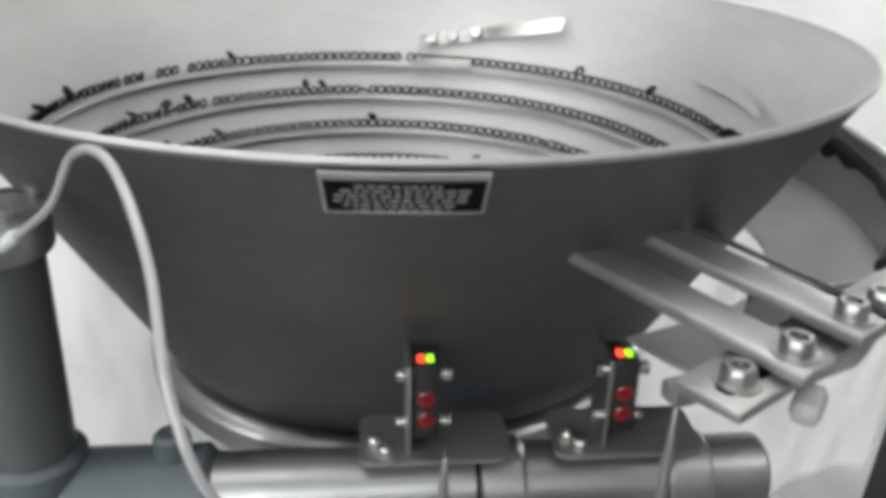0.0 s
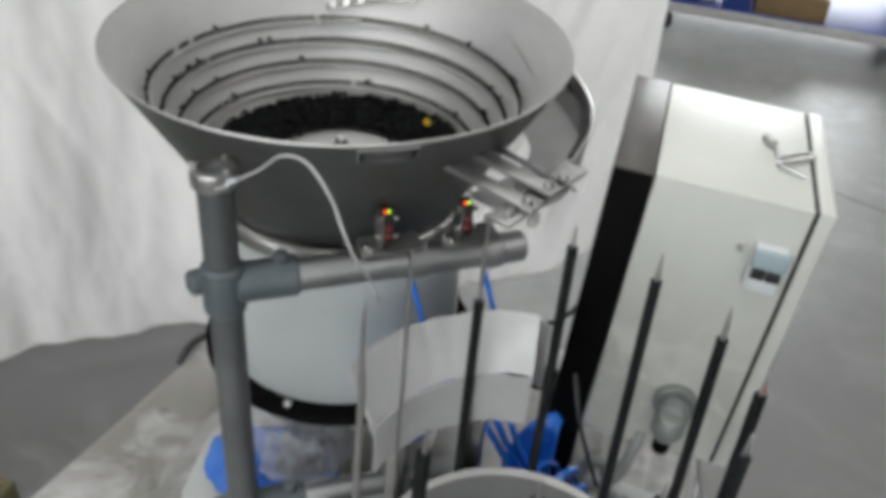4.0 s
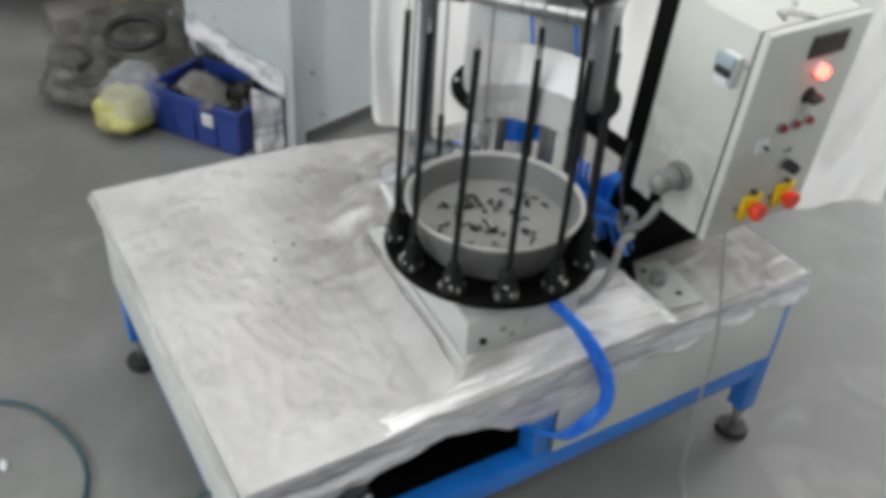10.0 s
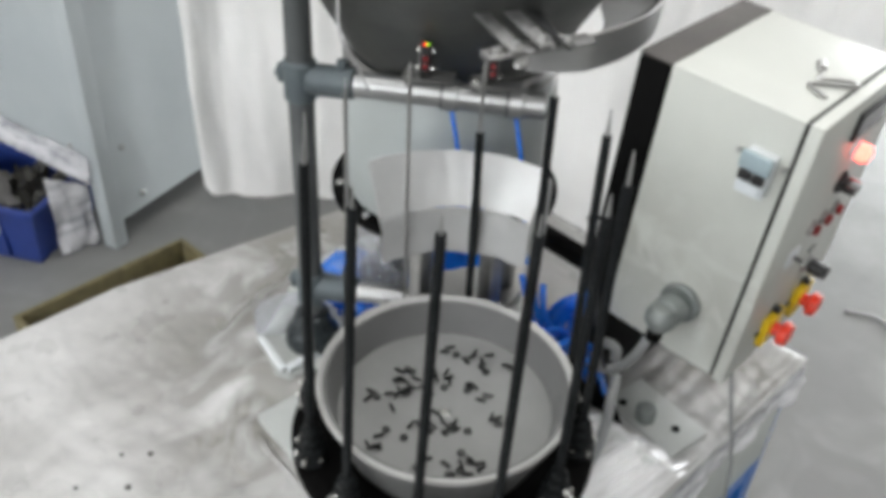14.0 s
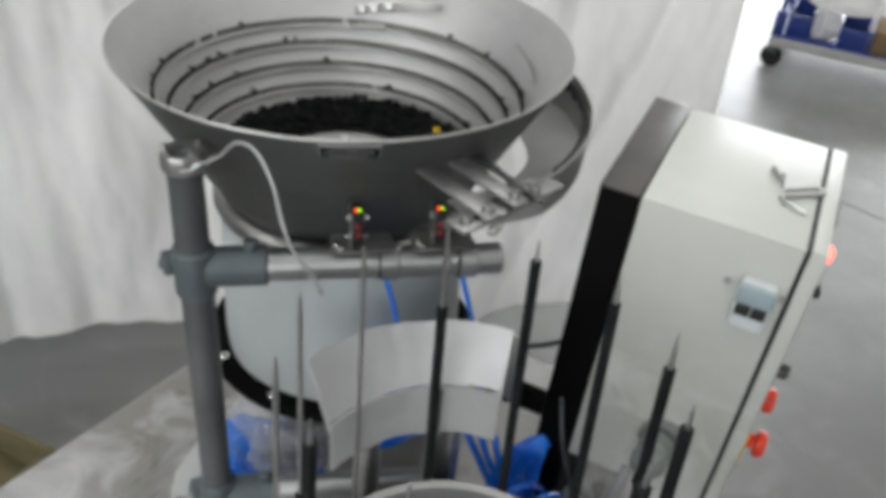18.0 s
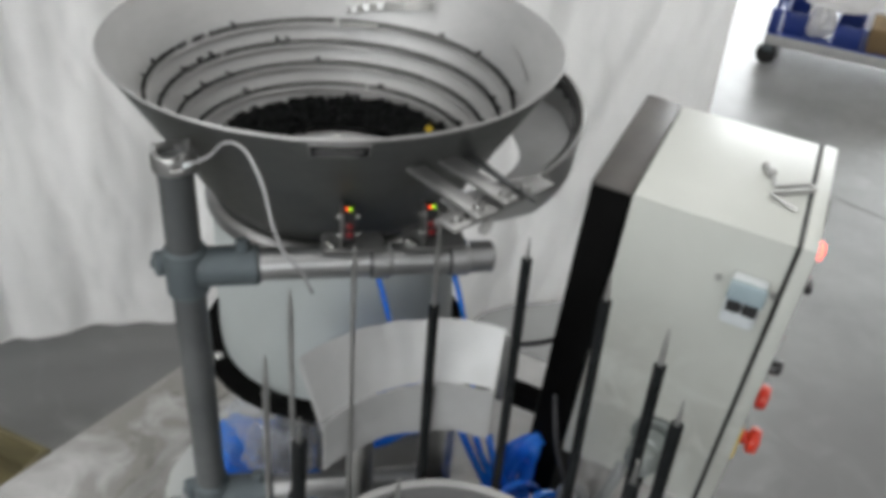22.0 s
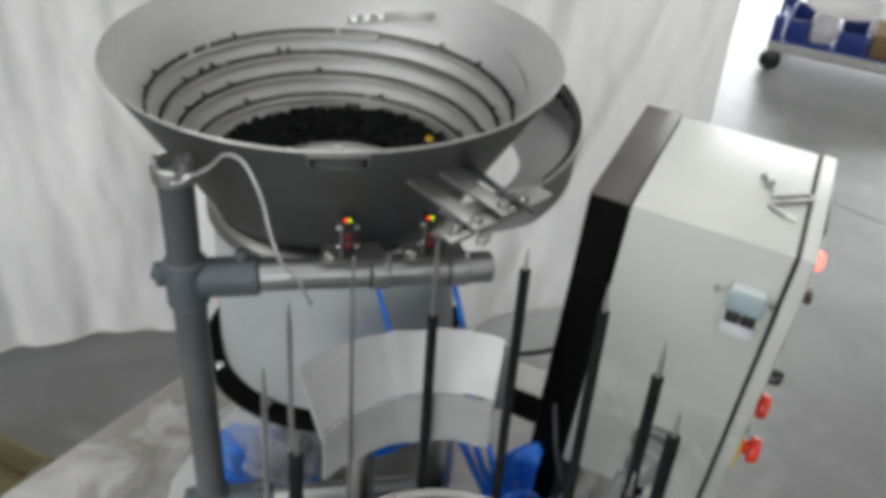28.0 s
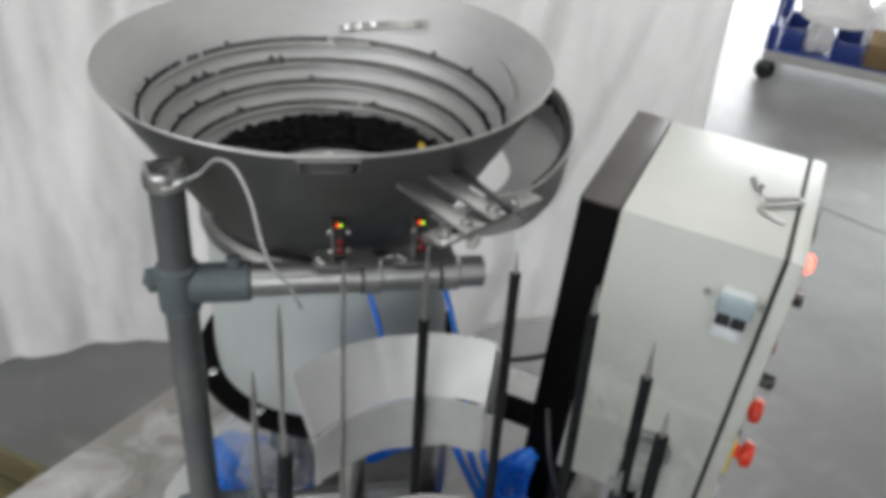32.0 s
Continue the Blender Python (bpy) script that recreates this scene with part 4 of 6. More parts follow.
for x, y, z in ((-0.020, 0.152, 1.2180), (-0.007, 0.1885, 1.2200), (0.001, 0.225, 1.2115), (-0.035, 0.136, 1.2095)):
    bt = part("screw", bolt_head((x, y, z), 0.0062, 0.0065), STEEL, outlet)
    part("washer", lathe([(0, 0.0), (0.0088, 0.0), (0.0088, 0.0012), (0, 0.0012)], (x, y, z - 0.001), 20), STEEL, bt)
part("chute", thick(sheet(lambda u, v: Vector((-0.104 + 0.118 * u + 0.006 * v, 0.247 - 0.046 * u + 0.034 * v * (1 - 0.75 * u), 1.2235 - 0.006 * u - 0.014 * v * (1 - 0.5 * u))), 8, 3), 0.002), DARKPLATE, outlet, "dark side plate of the chute")
part("white_pad", box((-0.018, 0.146, 1.1915), (-0.007, 0.166, 1.2020), 0.004), TRAYRIM, outlet, "cream sealing pad")

# ---- upright post and cross pipes ----
PX, PY = -0.318, 0.051
stand = thing("pipe_stand", "grey upright tube with clamp fittings and aluminium cross pipes", "stand", (PX, PY, TOP))
part("post", rod((PX, PY, 0.640), (PX, PY, 1.232), 0.0186, 32), GREYPOST, stand)
collar = part("collar", lathe([(0.0187, 1.2200), (0.0228, 1.2210), (0.0234, 1.2230), (0.0234, 1.2370), (0.0220, 1.2400), (0.0155, 1.2400), (0.0150, 1.2260), (0, 1.2260)], (PX, PY, 0), 36), STEEL, stand, "bright split collar")
for a in (200, 340, 80):
    part("notch", box((-0.003, -0.004, 0), (0.003, 0.004, 0.006), 0.001, m=Matrix.Translation((PX + 0.0195 * math.cos(radians(a)), PY + 0.0195 * math.sin(radians(a)), 1.2385)) @ Matrix.Rotation(radians(a), 4, "Z")), STEEL, collar)
part("collar_screw", rod((PX + 0.013, PY - 0.021, 1.2270), (PX + 0.021, PY - 0.012, 1.2270), 0.0032, 12), STEEL, stand)
PD = Vector((0.285, 0.200, 0.004)).normalized()
PS = Vector((PD.y, -PD.x, 0))
ZT = 1.094


def clamp_tee(z, name):
    t = part(name, rod((PX, PY, z - 0.033), (PX, PY, z + 0.028), 0.0232, 32, bevel=0.003), CAST, stand)
    c = Vector((PX, PY, z))
    part("socket", rod(c + PD * 0.012, c + PD * 0.080, 0.0228, 28, bevel=0.003), CAST, t)
    part("lug", rod(c - PD * 0.016 - PS * 0.014, c - PD * 0.036 - PS * 0.008, 0.0145, 16, bevel=0.003), CAST, t)
    part("boss", rod(c + PD * 0.062 + Vector((0, 0, 0.016)), c + PD * 0.062 + Vector((0, 0, 0.034)), 0.0085, 14, bevel=0.002), CAST, t)
    part("set_screw", bolt_head(c - PD * 0.036 - PS * 0.009, 0.0055, 0.003, -PD), CAST, t)
    return t


clamp_tee(ZT, "tee_clamp")
C1 = Vector((PX, PY, ZT))
part("cross_pipe", rod(C1 + PD * 0.05, C1 + PD * 0.345, 0.0185, 32, bevel=0.002), ALU, stand)
for k in (0.215, 0.305):
    c = C1 + PD * k
    col = part("pipe_collar", rod(c - PD * 0.011, c + PD * 0.011, 0.0212, 28, bevel=0.002), ALU, stand)
    part("slit", rod(c - PD * 0.0125, c - PD * 0.0112, 0.0205, 28), BLACK, col)
ZL = 0.722
clamp_tee(ZL, "lower_tee_clamp")
C2 = Vector((PX, PY, ZL))
part("lower_pipe", rod(C2 + PD * 0.05, C2 + PD * 0.300, 0.0165, 28, bevel=0.002), ALU, stand)
part("base_flange", lathe([(0, 0.602), (0.046, 0.602), (0.048, 0.606), (0.047, 0.618), (0.040, 0.634), (0.031, 0.646), (0.029, 0.664), (0.025, 0.668), (0, 0.668)], (PX, PY, 0), 32), DARKCAST, stand)
for a in (20, 140, 260):
    part("base_bolt", bolt_head((PX + 0.040 * math.cos(radians(a)), PY + 0.040 * math.sin(radians(a)), 0.624), 0.006, 0.010), DARKCAST, stand)
base = thing("feeder_base", "thick cream steel plate carrying the bowl feeder and the post", "plate", (BX, BY, TOP))
FB = [(-0.275, -0.034), (-0.300, -0.046), (-0.355, -0.030), (-0.385, -0.012), (-0.475, 0.125), (-0.495, 0.230), (-0.480, 0.420), (-0.420, 0.505), (-0.250, 0.520), (-0.165, 0.420), (-0.175, 0.180), (-0.255, 0.020)]
part("slab", prism(FB, TOP + 0.001, 0.594), BASEWHITE, base)
part("top_face", prism([((x - BX) * 0.985 + BX, (y - 0.24) * 0.985 + 0.24) for x, y in FB], 0.594, 0.5995), BASEWHITE, base)

for p, q in (((-0.378, -0.018), (-0.285, -0.036)), ((-0.2835, -0.030), (-0.282, 0.045))):
    p, q = Vector((*p, 0.6075)), Vector((*q, 0.6065))
    n = (q - p).normalized()
    part("edge_strip", box((0, -0.0065, -0.0075), ((q - p).length, 0.0065, 0.0035), 0.002, m=Matrix.Translation(p) @ Matrix.Rotation(math.atan2(n.y, n.x), 4, "Z")), WHITEPL, base, "pale raised strip along the corner of the plate")

# sensors on their angle plates
for i, k in enumerate((0.182, 0.273)):
    c = C1 + PD * k + Vector((0, 0, 0.0265))
    m = Matrix((PD, -PS, Vector((0, 0, 1)))).transposed().to_4x4()
    m.translation = c
    s = thing("photo_sensor", "small black photoelectric sensor with red and green lamps on a bracket", "sensor", c, "sensors on the cross pipe")
    corner = [(x + 0.006 * math.cos(a), y + 0.006 * math.sin(a)) for x, y, a0 in ((0.030, 0.014, 0), (-0.028, 0.014, 90), (-0.028, -0.012, 180), (0.030, -0.012, 270)) for a in (radians(a0 + 22.5 * i2) for i2 in range(5))]
    part("bracket", prism(corner, -0.0030, -0.0005, m=m), DULL, s)
    part("upright", box((-0.0125, -0.013, 0.0), (-0.0105, 0.013, 0.046), 0.0005, m=m), STEEL, s)
    body = part("body", box((-0.0100, -0.010, 0.006), (0.0025, 0.010, 0.044), 0.0012, m=m), PLASTIC, s)
    lens = bmesh.new()
    for z in (0.016, 0.027):
        lathe([(0, 0.0010), (0.003, 0.0008), (0.0040, 0.0002), (0.0042, 0)], m @ Vector((-0.0037, -0.0101, z)), 14, lens, PS)
    part("lens", lens, LENSRED, body, "glowing red lens")
    part("red_lamp", box((-0.0076, -0.006, 0.0441), (-0.0044, -0.001, 0.0456), 0.0005, m=m), LEDRED, body, "lit red lamp")
    part("green_lamp", box((-0.0034, -0.006, 0.0441), (-0.0004, -0.001, 0.0456), 0.0005, m=m), LEDGREEN, body, "lit green lamp")
    b = bmesh.new()
    for z in (0.012, 0.037):
        rod(m @ Vector((-0.0165, -0.004, z)), m @ Vector((0.0075, -0.004, z)), 0.0021, 10, b)
        rod(m @ Vector((0.0045, -0.004, z)), m @ Vector((0.0078, -0.004, z)), 0.0034, 10, b)
        rod(m @ Vector((-0.0170, -0.004, z)), m @ Vector((-0.0135, -0.004, z)), 0.0034, 10, b)
    part("mounting_screws", b, BRIGHT, s)
    b = bmesh.new()
    for x, y in ((-0.027, -0.004), (-0.022, -0.011)):
        bolt_head(m @ Vector((x, y, -0.0005)), 0.0035, 0.004, bm=b)
    part("plate_screws", b, BRIGHT, s)
    # blue lead of each sensor, and a its hose
    q = C1 + PD * (k + 0.01)
    solid("blue_hose", hose([q + Vector((-0.002, 0.022, 0.004)), q + Vector((0.003, 0.028, -0.022)), q + Vector((0.024, 0.026, -0.085)), q + Vector((0.046, 0.020, -0.16)), q + Vector((0.055, 0.03, -0.26))], 0.0034, 8),
          TUBEBLUE, "thin blue sensor lead hanging behind the cross pipe", "hose", "blue sensor leads")
tube = thing("white_tube", "thin clear white tube looping from the post collar", "tube", (-0.302, 0.042, 1.228))
part("hose_line", hose([(-0.302, 0.042, 1.228), (-0.262, 0.039, 1.255), (-0.232, 0.030, 1.283), (-0.201, 0.019, 1.289), (-0.172, 0.004, 1.271), (-0.151, -0.012, 1.246), (-0.138, -0.015, 1.222), (-0.130, -0.002, 1.196), (-0.125, 0.010, 1.165)], 0.0016, 10), CABLEWHITE, tube)
part("end_sleeve", rod((-0.303, 0.042, 1.2265), (-0.288, 0.041, 1.2375), 0.0028, 12), WHITEPL, tube)
part("cut_end", rod((-0.1256, 0.0085, 1.168), (-0.1247, 0.0108, 1.1625), 0.0021, 10), CABLEGREY, tube)

# ---- sheet metal cover before the drum ----
cover = thing("chute_cover", "bent aluminium sheet cover with a curved front", "cover", (-0.07, 0.13, 0.9))


def cover_pt(u, r, z):
    a = radians(166 - 65 * u)
    return Vector((0.046 + r * math.cos(a), r * math.sin(a), z))


def cover_top(u, v):
    bow = 0.005 * (1 - (2 * u - 1) ** 2)
    q = cover_pt(u, 0.225 - 0.035 * v, 1.025 + bow - (0.073 - 0.006 * u) * v + 0.008 * v * (1 - v))
    q -= Vector((0, 0, 0.0022 * max(0.0, 1 - abs(u - 0.42 - 0.05 * v) / 0.05) * (1 - 0.5 * v)))
    dent = 0.003 * max(0.0, 1 - abs(u - 0.60) / 0.10) * (1 - v) + 0.004 * max(0.0, 1 - abs(u - 0.30) / 0.16) * v
    return q + Vector((0, 0, 0.0020 * N3(q * 24) + 0.0012 * N3(q * 60) - dent))


part("top", thick(sheet(cover_top, 70, 18), 0.0018), SHEET, cover)


def cover_front(u, v):
    lip = 0.003 * N3(Vector((u * 7, v * 3, 1.0))) + 0.0015 * N3(Vector((u * 22, v * 9, 4.0)))
    q = cover_pt(u, 0.1895 + lip, 0.9505 + 0.006 * u + 0.005 * (1 - (2 * u - 1) ** 2) - (0.076 + 0.004 * N3(Vector((u * 6, 0, 2)))) * v)
    return q + Vector((0, 0, 0.001 * N3(q * 40)))


part("front", thick(sheet(cover_front, 40, 8), 0.0018), SHEET, cover)
part("seam_fold", thick(sheet(lambda s, v: cover_front(0.655 + 0.02 * s, v * 0.9) - Vector((math.cos(radians(123)), math.sin(radians(123)), 0)) * (0.003 + 0.004 * s), 3, 8), 0.0012), BOWL, cover, "bright overlapping fold")
for u, drop in ((0.0, 0.012), (1.0, 0.062)):
    part("side", thick(sheet(lambda s, v: cover_top(u, s) - Vector((0, 0, 0.003 + v * drop)), 6, 3), 0.0018), SHEET, cover)
part("end_tab", thick(sheet(lambda s, v: cover_pt(1.0 + 0.06 * s, 0.224 - 0.012 * s, 1.021 - 0.10 * v), 2, 4), 0.0018), BOWL, cover, "narrow bent end tab")
for u in (0.30, 0.74):
    b0 = cover_pt(u, 0.212, 0.0)
    part("leg", box((b0.x - 0.013, b0.y - 0.013, 0.5935 if u > 0.5 else 0.540), (b0.x + 0.013, b0.y + 0.013, 0.955), 0.003), STEEL, cover)

# ---- control cabinet on its black column ----
KX0, KX1, KY0, KY1, KZ0, KZ1 = 0.096, 0.282, 0.334, 0.606, 0.757, 1.180
# cabinet and column are leaned and turned together to fit the camera's view
LEAN = Matrix(((0.9979, -0.0420, 0.0502, -0.0466), (0.0418, 0.9991, 0.0045, -0.0180), (-0.0503, -0.0023, 0.9987, 0.0136), (0, 0, 0, 1))).to_quaternion().to_matrix().to_4x4()
LEAN.translation = (-0.0466, -0.0180, 0.0136)
column = thing("column_frame", "black box-section steel column beside the cabinet", "column", (0.06, 0.48, TOP))
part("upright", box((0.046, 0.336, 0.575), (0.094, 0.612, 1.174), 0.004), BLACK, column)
# upward face of the column, lightened in its colour for overhead light
part("lit_top_face", box((0.046, 0.336, 1.1745), (0.094, 0.612, 1.1785), 0.0015), FRAMETOP, column)
part("foot_bracket", prism([(0.0, 0.0), (0.135, 0.0), (0.075, 0.095), (0.0, 0.14)], -0.006, 0.006, m=Matrix.Translation((0.046, 0.333, 0.545)) @ Matrix.Rotation(radians(90), 4, "X")), BLACK, column)
part("foot_plate", box((0.035, 0.335, TOP + 0.006), (0.105, 0.620, 0.545), 0.002), BLACK, column)
part("foot_box", box((0.048, 0.338, 0.5455), (0.092, 0.610, 0.575)), BLACK, column)
arm = part("arm", box((-0.125, 0.345, 0.790), (0.0455, 0.372, 0.818), 0.003), BLACK, column)

cab = thing("control_cabinet", "cream steel control cabinet with buttons on its closed door", "control cabinet", (0.19, 0.47, KZ0))
part("body", box((KX0, KY0, KZ0), (KX1 - 0.004, KY1, KZ1), 0.003), CREAM, cab)
part("seal", box((KX1 - 0.004, KY0 + 0.002, KZ0 + 0.002), (KX1 + 0.001, KY1 - 0.002, KZ1 - 0.002)), RUBBER, cab, "black rubber door seal")
door = part("door", box((KX1 + 0.001, KY0 - 0.001, KZ0 - 0.001), (KX1 + 0.019, KY1 + 0.001, KZ1 + 0.001), 0.003), CREAM, cab)
DX = KX1 + 0.019


def knob(y, z, name, mats, r=0.013, label=""):
    k = part(name, lathe([(0, 0), (r + 0.003, 0), (r + 0.003, 0.003), (r, 0.005), (r, 0.006), (0, 0.006)], (DX, y, z), 24, axis=(1, 0, 0)), mats[0], door, label)
    return k


meter = part("meter", box((DX, 0.452, 1.118), (DX + 0.006, 0.548, 1.160), 0.002), PLASTIC, door, "dark panel meter")
part("window", box((DX + 0.006, 0.457, 1.123), (DX + 0.0065, 0.543, 1.155)), METER, meter)
k = knob(0.497, 1.090, "lamp_base", (WHITEPL,), 0.013)
part("lens", lathe([(0.0125, 0.006), (0.0125, 0.016), (0.009, 0.021), (0, 0.0225)], (DX, 0.497, 1.090), 24, axis=(1, 0, 0)), LAMPRED, k, "lit red signal lamp")
k = knob(0.497, 1.038, "selector_base", (PLASTIC,), 0.014)
part("handle", box((DX + 0.006, 0.484, 1.031), (DX + 0.026, 0.508, 1.042), 0.002), PLASTIC, k)
part("red_mark", lathe([(0, 0.006), (0.008, 0.006), (0.008, 0.019), (0.006, 0.022), (0, 0.022)], (DX, 0.513, 1.034), 16, axis=(1, 0, 0)), DARKRED, k, "dark red cap")
for y, z in ((0.450, 0.983), (0.487, 0.983), (0.524, 0.983)):
    k = knob(y, z, "button_base", (STEEL,), 0.009)
    part("cap", lathe([(0, 0.006), (0.008, 0.006), (0.008, 0.011), (0.0065, 0.0125), (0, 0.0125)], (DX, y, z), 18, axis=(1, 0, 0)), DARKRED, k, "dark red push button cap")
k = part("toggle_plate", box((DX, 0.396, 0.940), (DX + 0.004, 0.426, 0.966), 0.001), WHITEPL, door)
part("toggle", rod((DX + 0.004, 0.413, 0.953), (DX + 0.016, 0.415, 0.950), 0.003, 10), PLASTIC, k)
k = knob(0.503, 0.892, "selector_base", (STEEL,), 0.013)
part("handle", rod((DX + 0.006, 0.503, 0.892), (DX + 0.034, 0.503, 0.892), 0.0115, 18, bevel=0.003), PLASTIC, k)
part("mark", box((DX, 0.488, 0.917), (DX + 0.001, 0.512, 0.922)), LABELBLACK, door)
for y in (0.434, 0.530):
    p = part("switch_plate", box((DX, y - 0.026, 0.813 - 0.026), (DX + 0.011, y + 0.026, 0.813 + 0.026), 0.003), YELLOW, door, "square yellow plate")
    part("red_knob", lathe([(0.0, 0.011), (0.010, 0.011), (0.010, 0.020), (0.0185, 0.023), (0.0195, 0.028), (0.017, 0.036), (0, 0.039)], (DX, y, 0.813), 28, axis=(1, 0, 0)), RED, p, "round red knob")
    part("nib", box((DX, y - 0.006, 0.842), (DX + 0.012, y + 0.006, 0.851), 0.002), PLASTIC, door)
    part("nib", box((DX, y - 0.040, 0.812), (DX + 0.004, y - 0.028, 0.816), 0.001), PLASTIC, door)

# isolator in a lidded housing on the cabinet's side
brk = thing("breaker_box", "small white breaker housing with a blue-grey lid on the cabinet side", "breaker", (0.245, KY0, 1.09))
part("housing", box((0.2275, KY0 - 0.022, 1.070), (0.2655, KY0 - 0.0005, 1.128), 0.003), WHITEPL, brk)
part("lid", box((0.2260, KY0 - 0.030, 1.106), (0.2670, KY0 - 0.0215, 1.131), 0.003), BLUEGREY, brk)
for x in (0.2375, 0.2555):
    part("lever", box((x - 0.0080, KY0 - 0.029, 1.0915), (x + 0.0080, KY0 - 0.0222, 1.1045), 0.001), PLASTIC, brk)
part("lower_lip", box((0.2310, KY0 - 0.027, 1.073), (0.2620, KY0 - 0.0222, 1.0895), 0.002), WHITEPL, brk)
for x in (0.213, 0.2745):
    part("screw", bolt_head((x, KY0 - 0.001, 1.112), 0.004, 0.004, (0, -1, 0)), STEEL, brk)
key = thing("bent_wire_key", "bent steel wire clip lying on the cabinet top", "clip", (0.25, 0.45, KZ1))
part("wire", hose([(0.268, 0.405, KZ1 + 0.004), (0.252, 0.412, KZ1 + 0.004), (0.237, 0.423, KZ1 + 0.004), (0.246, 0.432, KZ1 + 0.004), (0.280, 0.462, KZ1 + 0.004), (0.279, 0.472, KZ1 + 0.004), (0.270, 0.472, KZ1 + 0.004), (0.240, 0.447, KZ1 + 0.004), (0.236, 0.462, KZ1 + 0.004), (0.226, 0.482, KZ1 + 0.004)], 0.0026, 8, 6), STEEL, key)
part("grip", rod((0.2215, 0.489, KZ1 + 0.0062), (0.232, 0.470, KZ1 + 0.0062), 0.0060, 12, bevel=0.002), STEEL, key)
gland = thing("angle_fitting", "grey metal elbow fitting with a hose tail on the cabinet side", "fitting", (0.17, KY0, 0.84))
part("flange", rod((0.206, KY0 - 0.0005, 0.853), (0.206, KY0 - 0.012, 0.853), 0.030, 28, bevel=0.003), ZINC, gland)
part("neck", rod((0.206, KY0 - 0.012, 0.853), (0.202, KY0 - 0.036, 0.849), 0.022, 24, bevel=0.003), ZINC, gland)
part("elbow", lathe([(0, -0.022), (0.015, -0.018), (0.022, -0.006), (0.022, 0.006), (0.015, 0.018), (0, 0.022)], (0.201, KY0 - 0.046, 0.846), 24), ZINC, gland)
part("tail", rod((0.201, KY0 - 0.046, 0.834), (0.200, KY0 - 0.050, 0.805), 0.0115, 18, bevel=0.002), BLACK, gland)
for leaner in (column, cab, brk, key, gland):
    leaner.matrix_basis = LEAN @ Matrix.Translation(leaner.location)
solid("flexible_conduit", hose([(0.157, 0.330, 0.782), (0.150, 0.318, 0.745), (0.138, 0.300, 0.712), (0.112, 0.286, 0.692), (0.090, 0.290, 0.704), (0.096, 0.298, 0.728), (0.116, 0.302, 0.726), (0.120, 0.298, 0.708)], 0.0085, 10), CABLEGREY, "grey flexible conduit curling down from the elbow fitting", "conduit")
solid("flexible_conduit", hose([(0.125, 0.300, 0.680), (0.148, 0.262, 0.703), (0.162, 0.236, 0.702), (0.173, 0.216, 0.664), (0.180, 0.187, 0.627), (0.184, 0.135, 0.607), (0.160, 0.085, 0.602)], 0.0080, 10), CABLEGREY, "grey flexible conduit looping down to the base plate", "conduit")
solid("pad_fitting", rod((0.158, 0.372, 0.5526), (0.158, 0.372, 0.582), 0.017, 20, bevel=0.004), ZINC, "short grey metal fitting on the pad", "fitting")
solid("black_cable", hose([(0.05, 0.32, 0.86), (0.072, 0.292, 0.800), (0.100, 0.282, 0.735), (0.118, 0.284, 0.690), (0.125, 0.292, 0.672)], 0.0032, 8), CABLEBLACK, "thin black cable drooping from the column to the conduit", "cable")
solid("grey_cable", hose([(0.225, 0.445, 0.755), (0.240, 0.445, 0.70), (0.270, 0.440, 0.60), (0.292, 0.430, 0.545), (0.305, 0.430, 0.46), (0.308, 0.430, 0.30), (0.306, 0.44, 0.18), (0.31, 0.45, 0.05), (0.335, 0.445, 0.006), (0.40, 0.375, 0.006), (0.48, 0.28, 0.006), (0.58, 0.08, 0.006), (0.64, -0.25, 0.006)], 0.0034, 8),
      CABLEGREY, "grey cable running from the cabinet down to the floor", "cable")

# ---- hoses round the table ----
rnd = random.Random(2)
for k in range(3):
    o, w = (k - 1) * 0.0095, 0.006 * N3(Vector((k * 3.3, 0, 1)))
    solid("blue_air_hose", hose([(0.185 + o, 0.010 + o, 0.690), (0.222 + o, 0.035 + o + w, 0.668), (0.262 + o, 0.080 + o, 0.612 + w), (0.291 + o, 0.128 + o + w, 0.515), (0.298 + o * 0.8, 0.146 + o * 0.6, 0.430 + w), (0.291 + o * 0.5, 0.115 + o, 0.376 - o), (0.280, 0.060 + o, 0.350 - o), (0.235, 0.010 + o, 0.362), (0.180, -0.030 + o, 0.370)], 0.0056, 10),
          TUBEBLUE, "bundle of bright blue air hoses looping over the table edge", "hose", "blue air hoses over the table edge")
solid("green_fitting", rod((0.165, -0.006, 0.694), (0.192, 0.014, 0.686), 0.014, 14, bevel=0.003), TUBEGREEN, "dark green push-in fitting under the ring", "fitting")
for k in range(7):
    x, y = 0.005 + 0.012 * k, 0.185 + 0.012 * (k % 3)
    solid("blue_air_hose", hose([(-0.10 + 0.03 * k, 0.15 + 0.01 * k, 0.60), (x - 0.03, y, 0.66 + 0.010 * (k % 4)), (x, y + 0.03, 0.72 + 0.012 * (k % 3)), (x + 0.02, y + 0.09, 0.70), (x + 0.03, y + 0.13, 0.615)], 0.0055, 8),
          TUBEBLUE, "bright blue air hoses bunched behind the pan", "hose", "blue air hoses behind the pan")


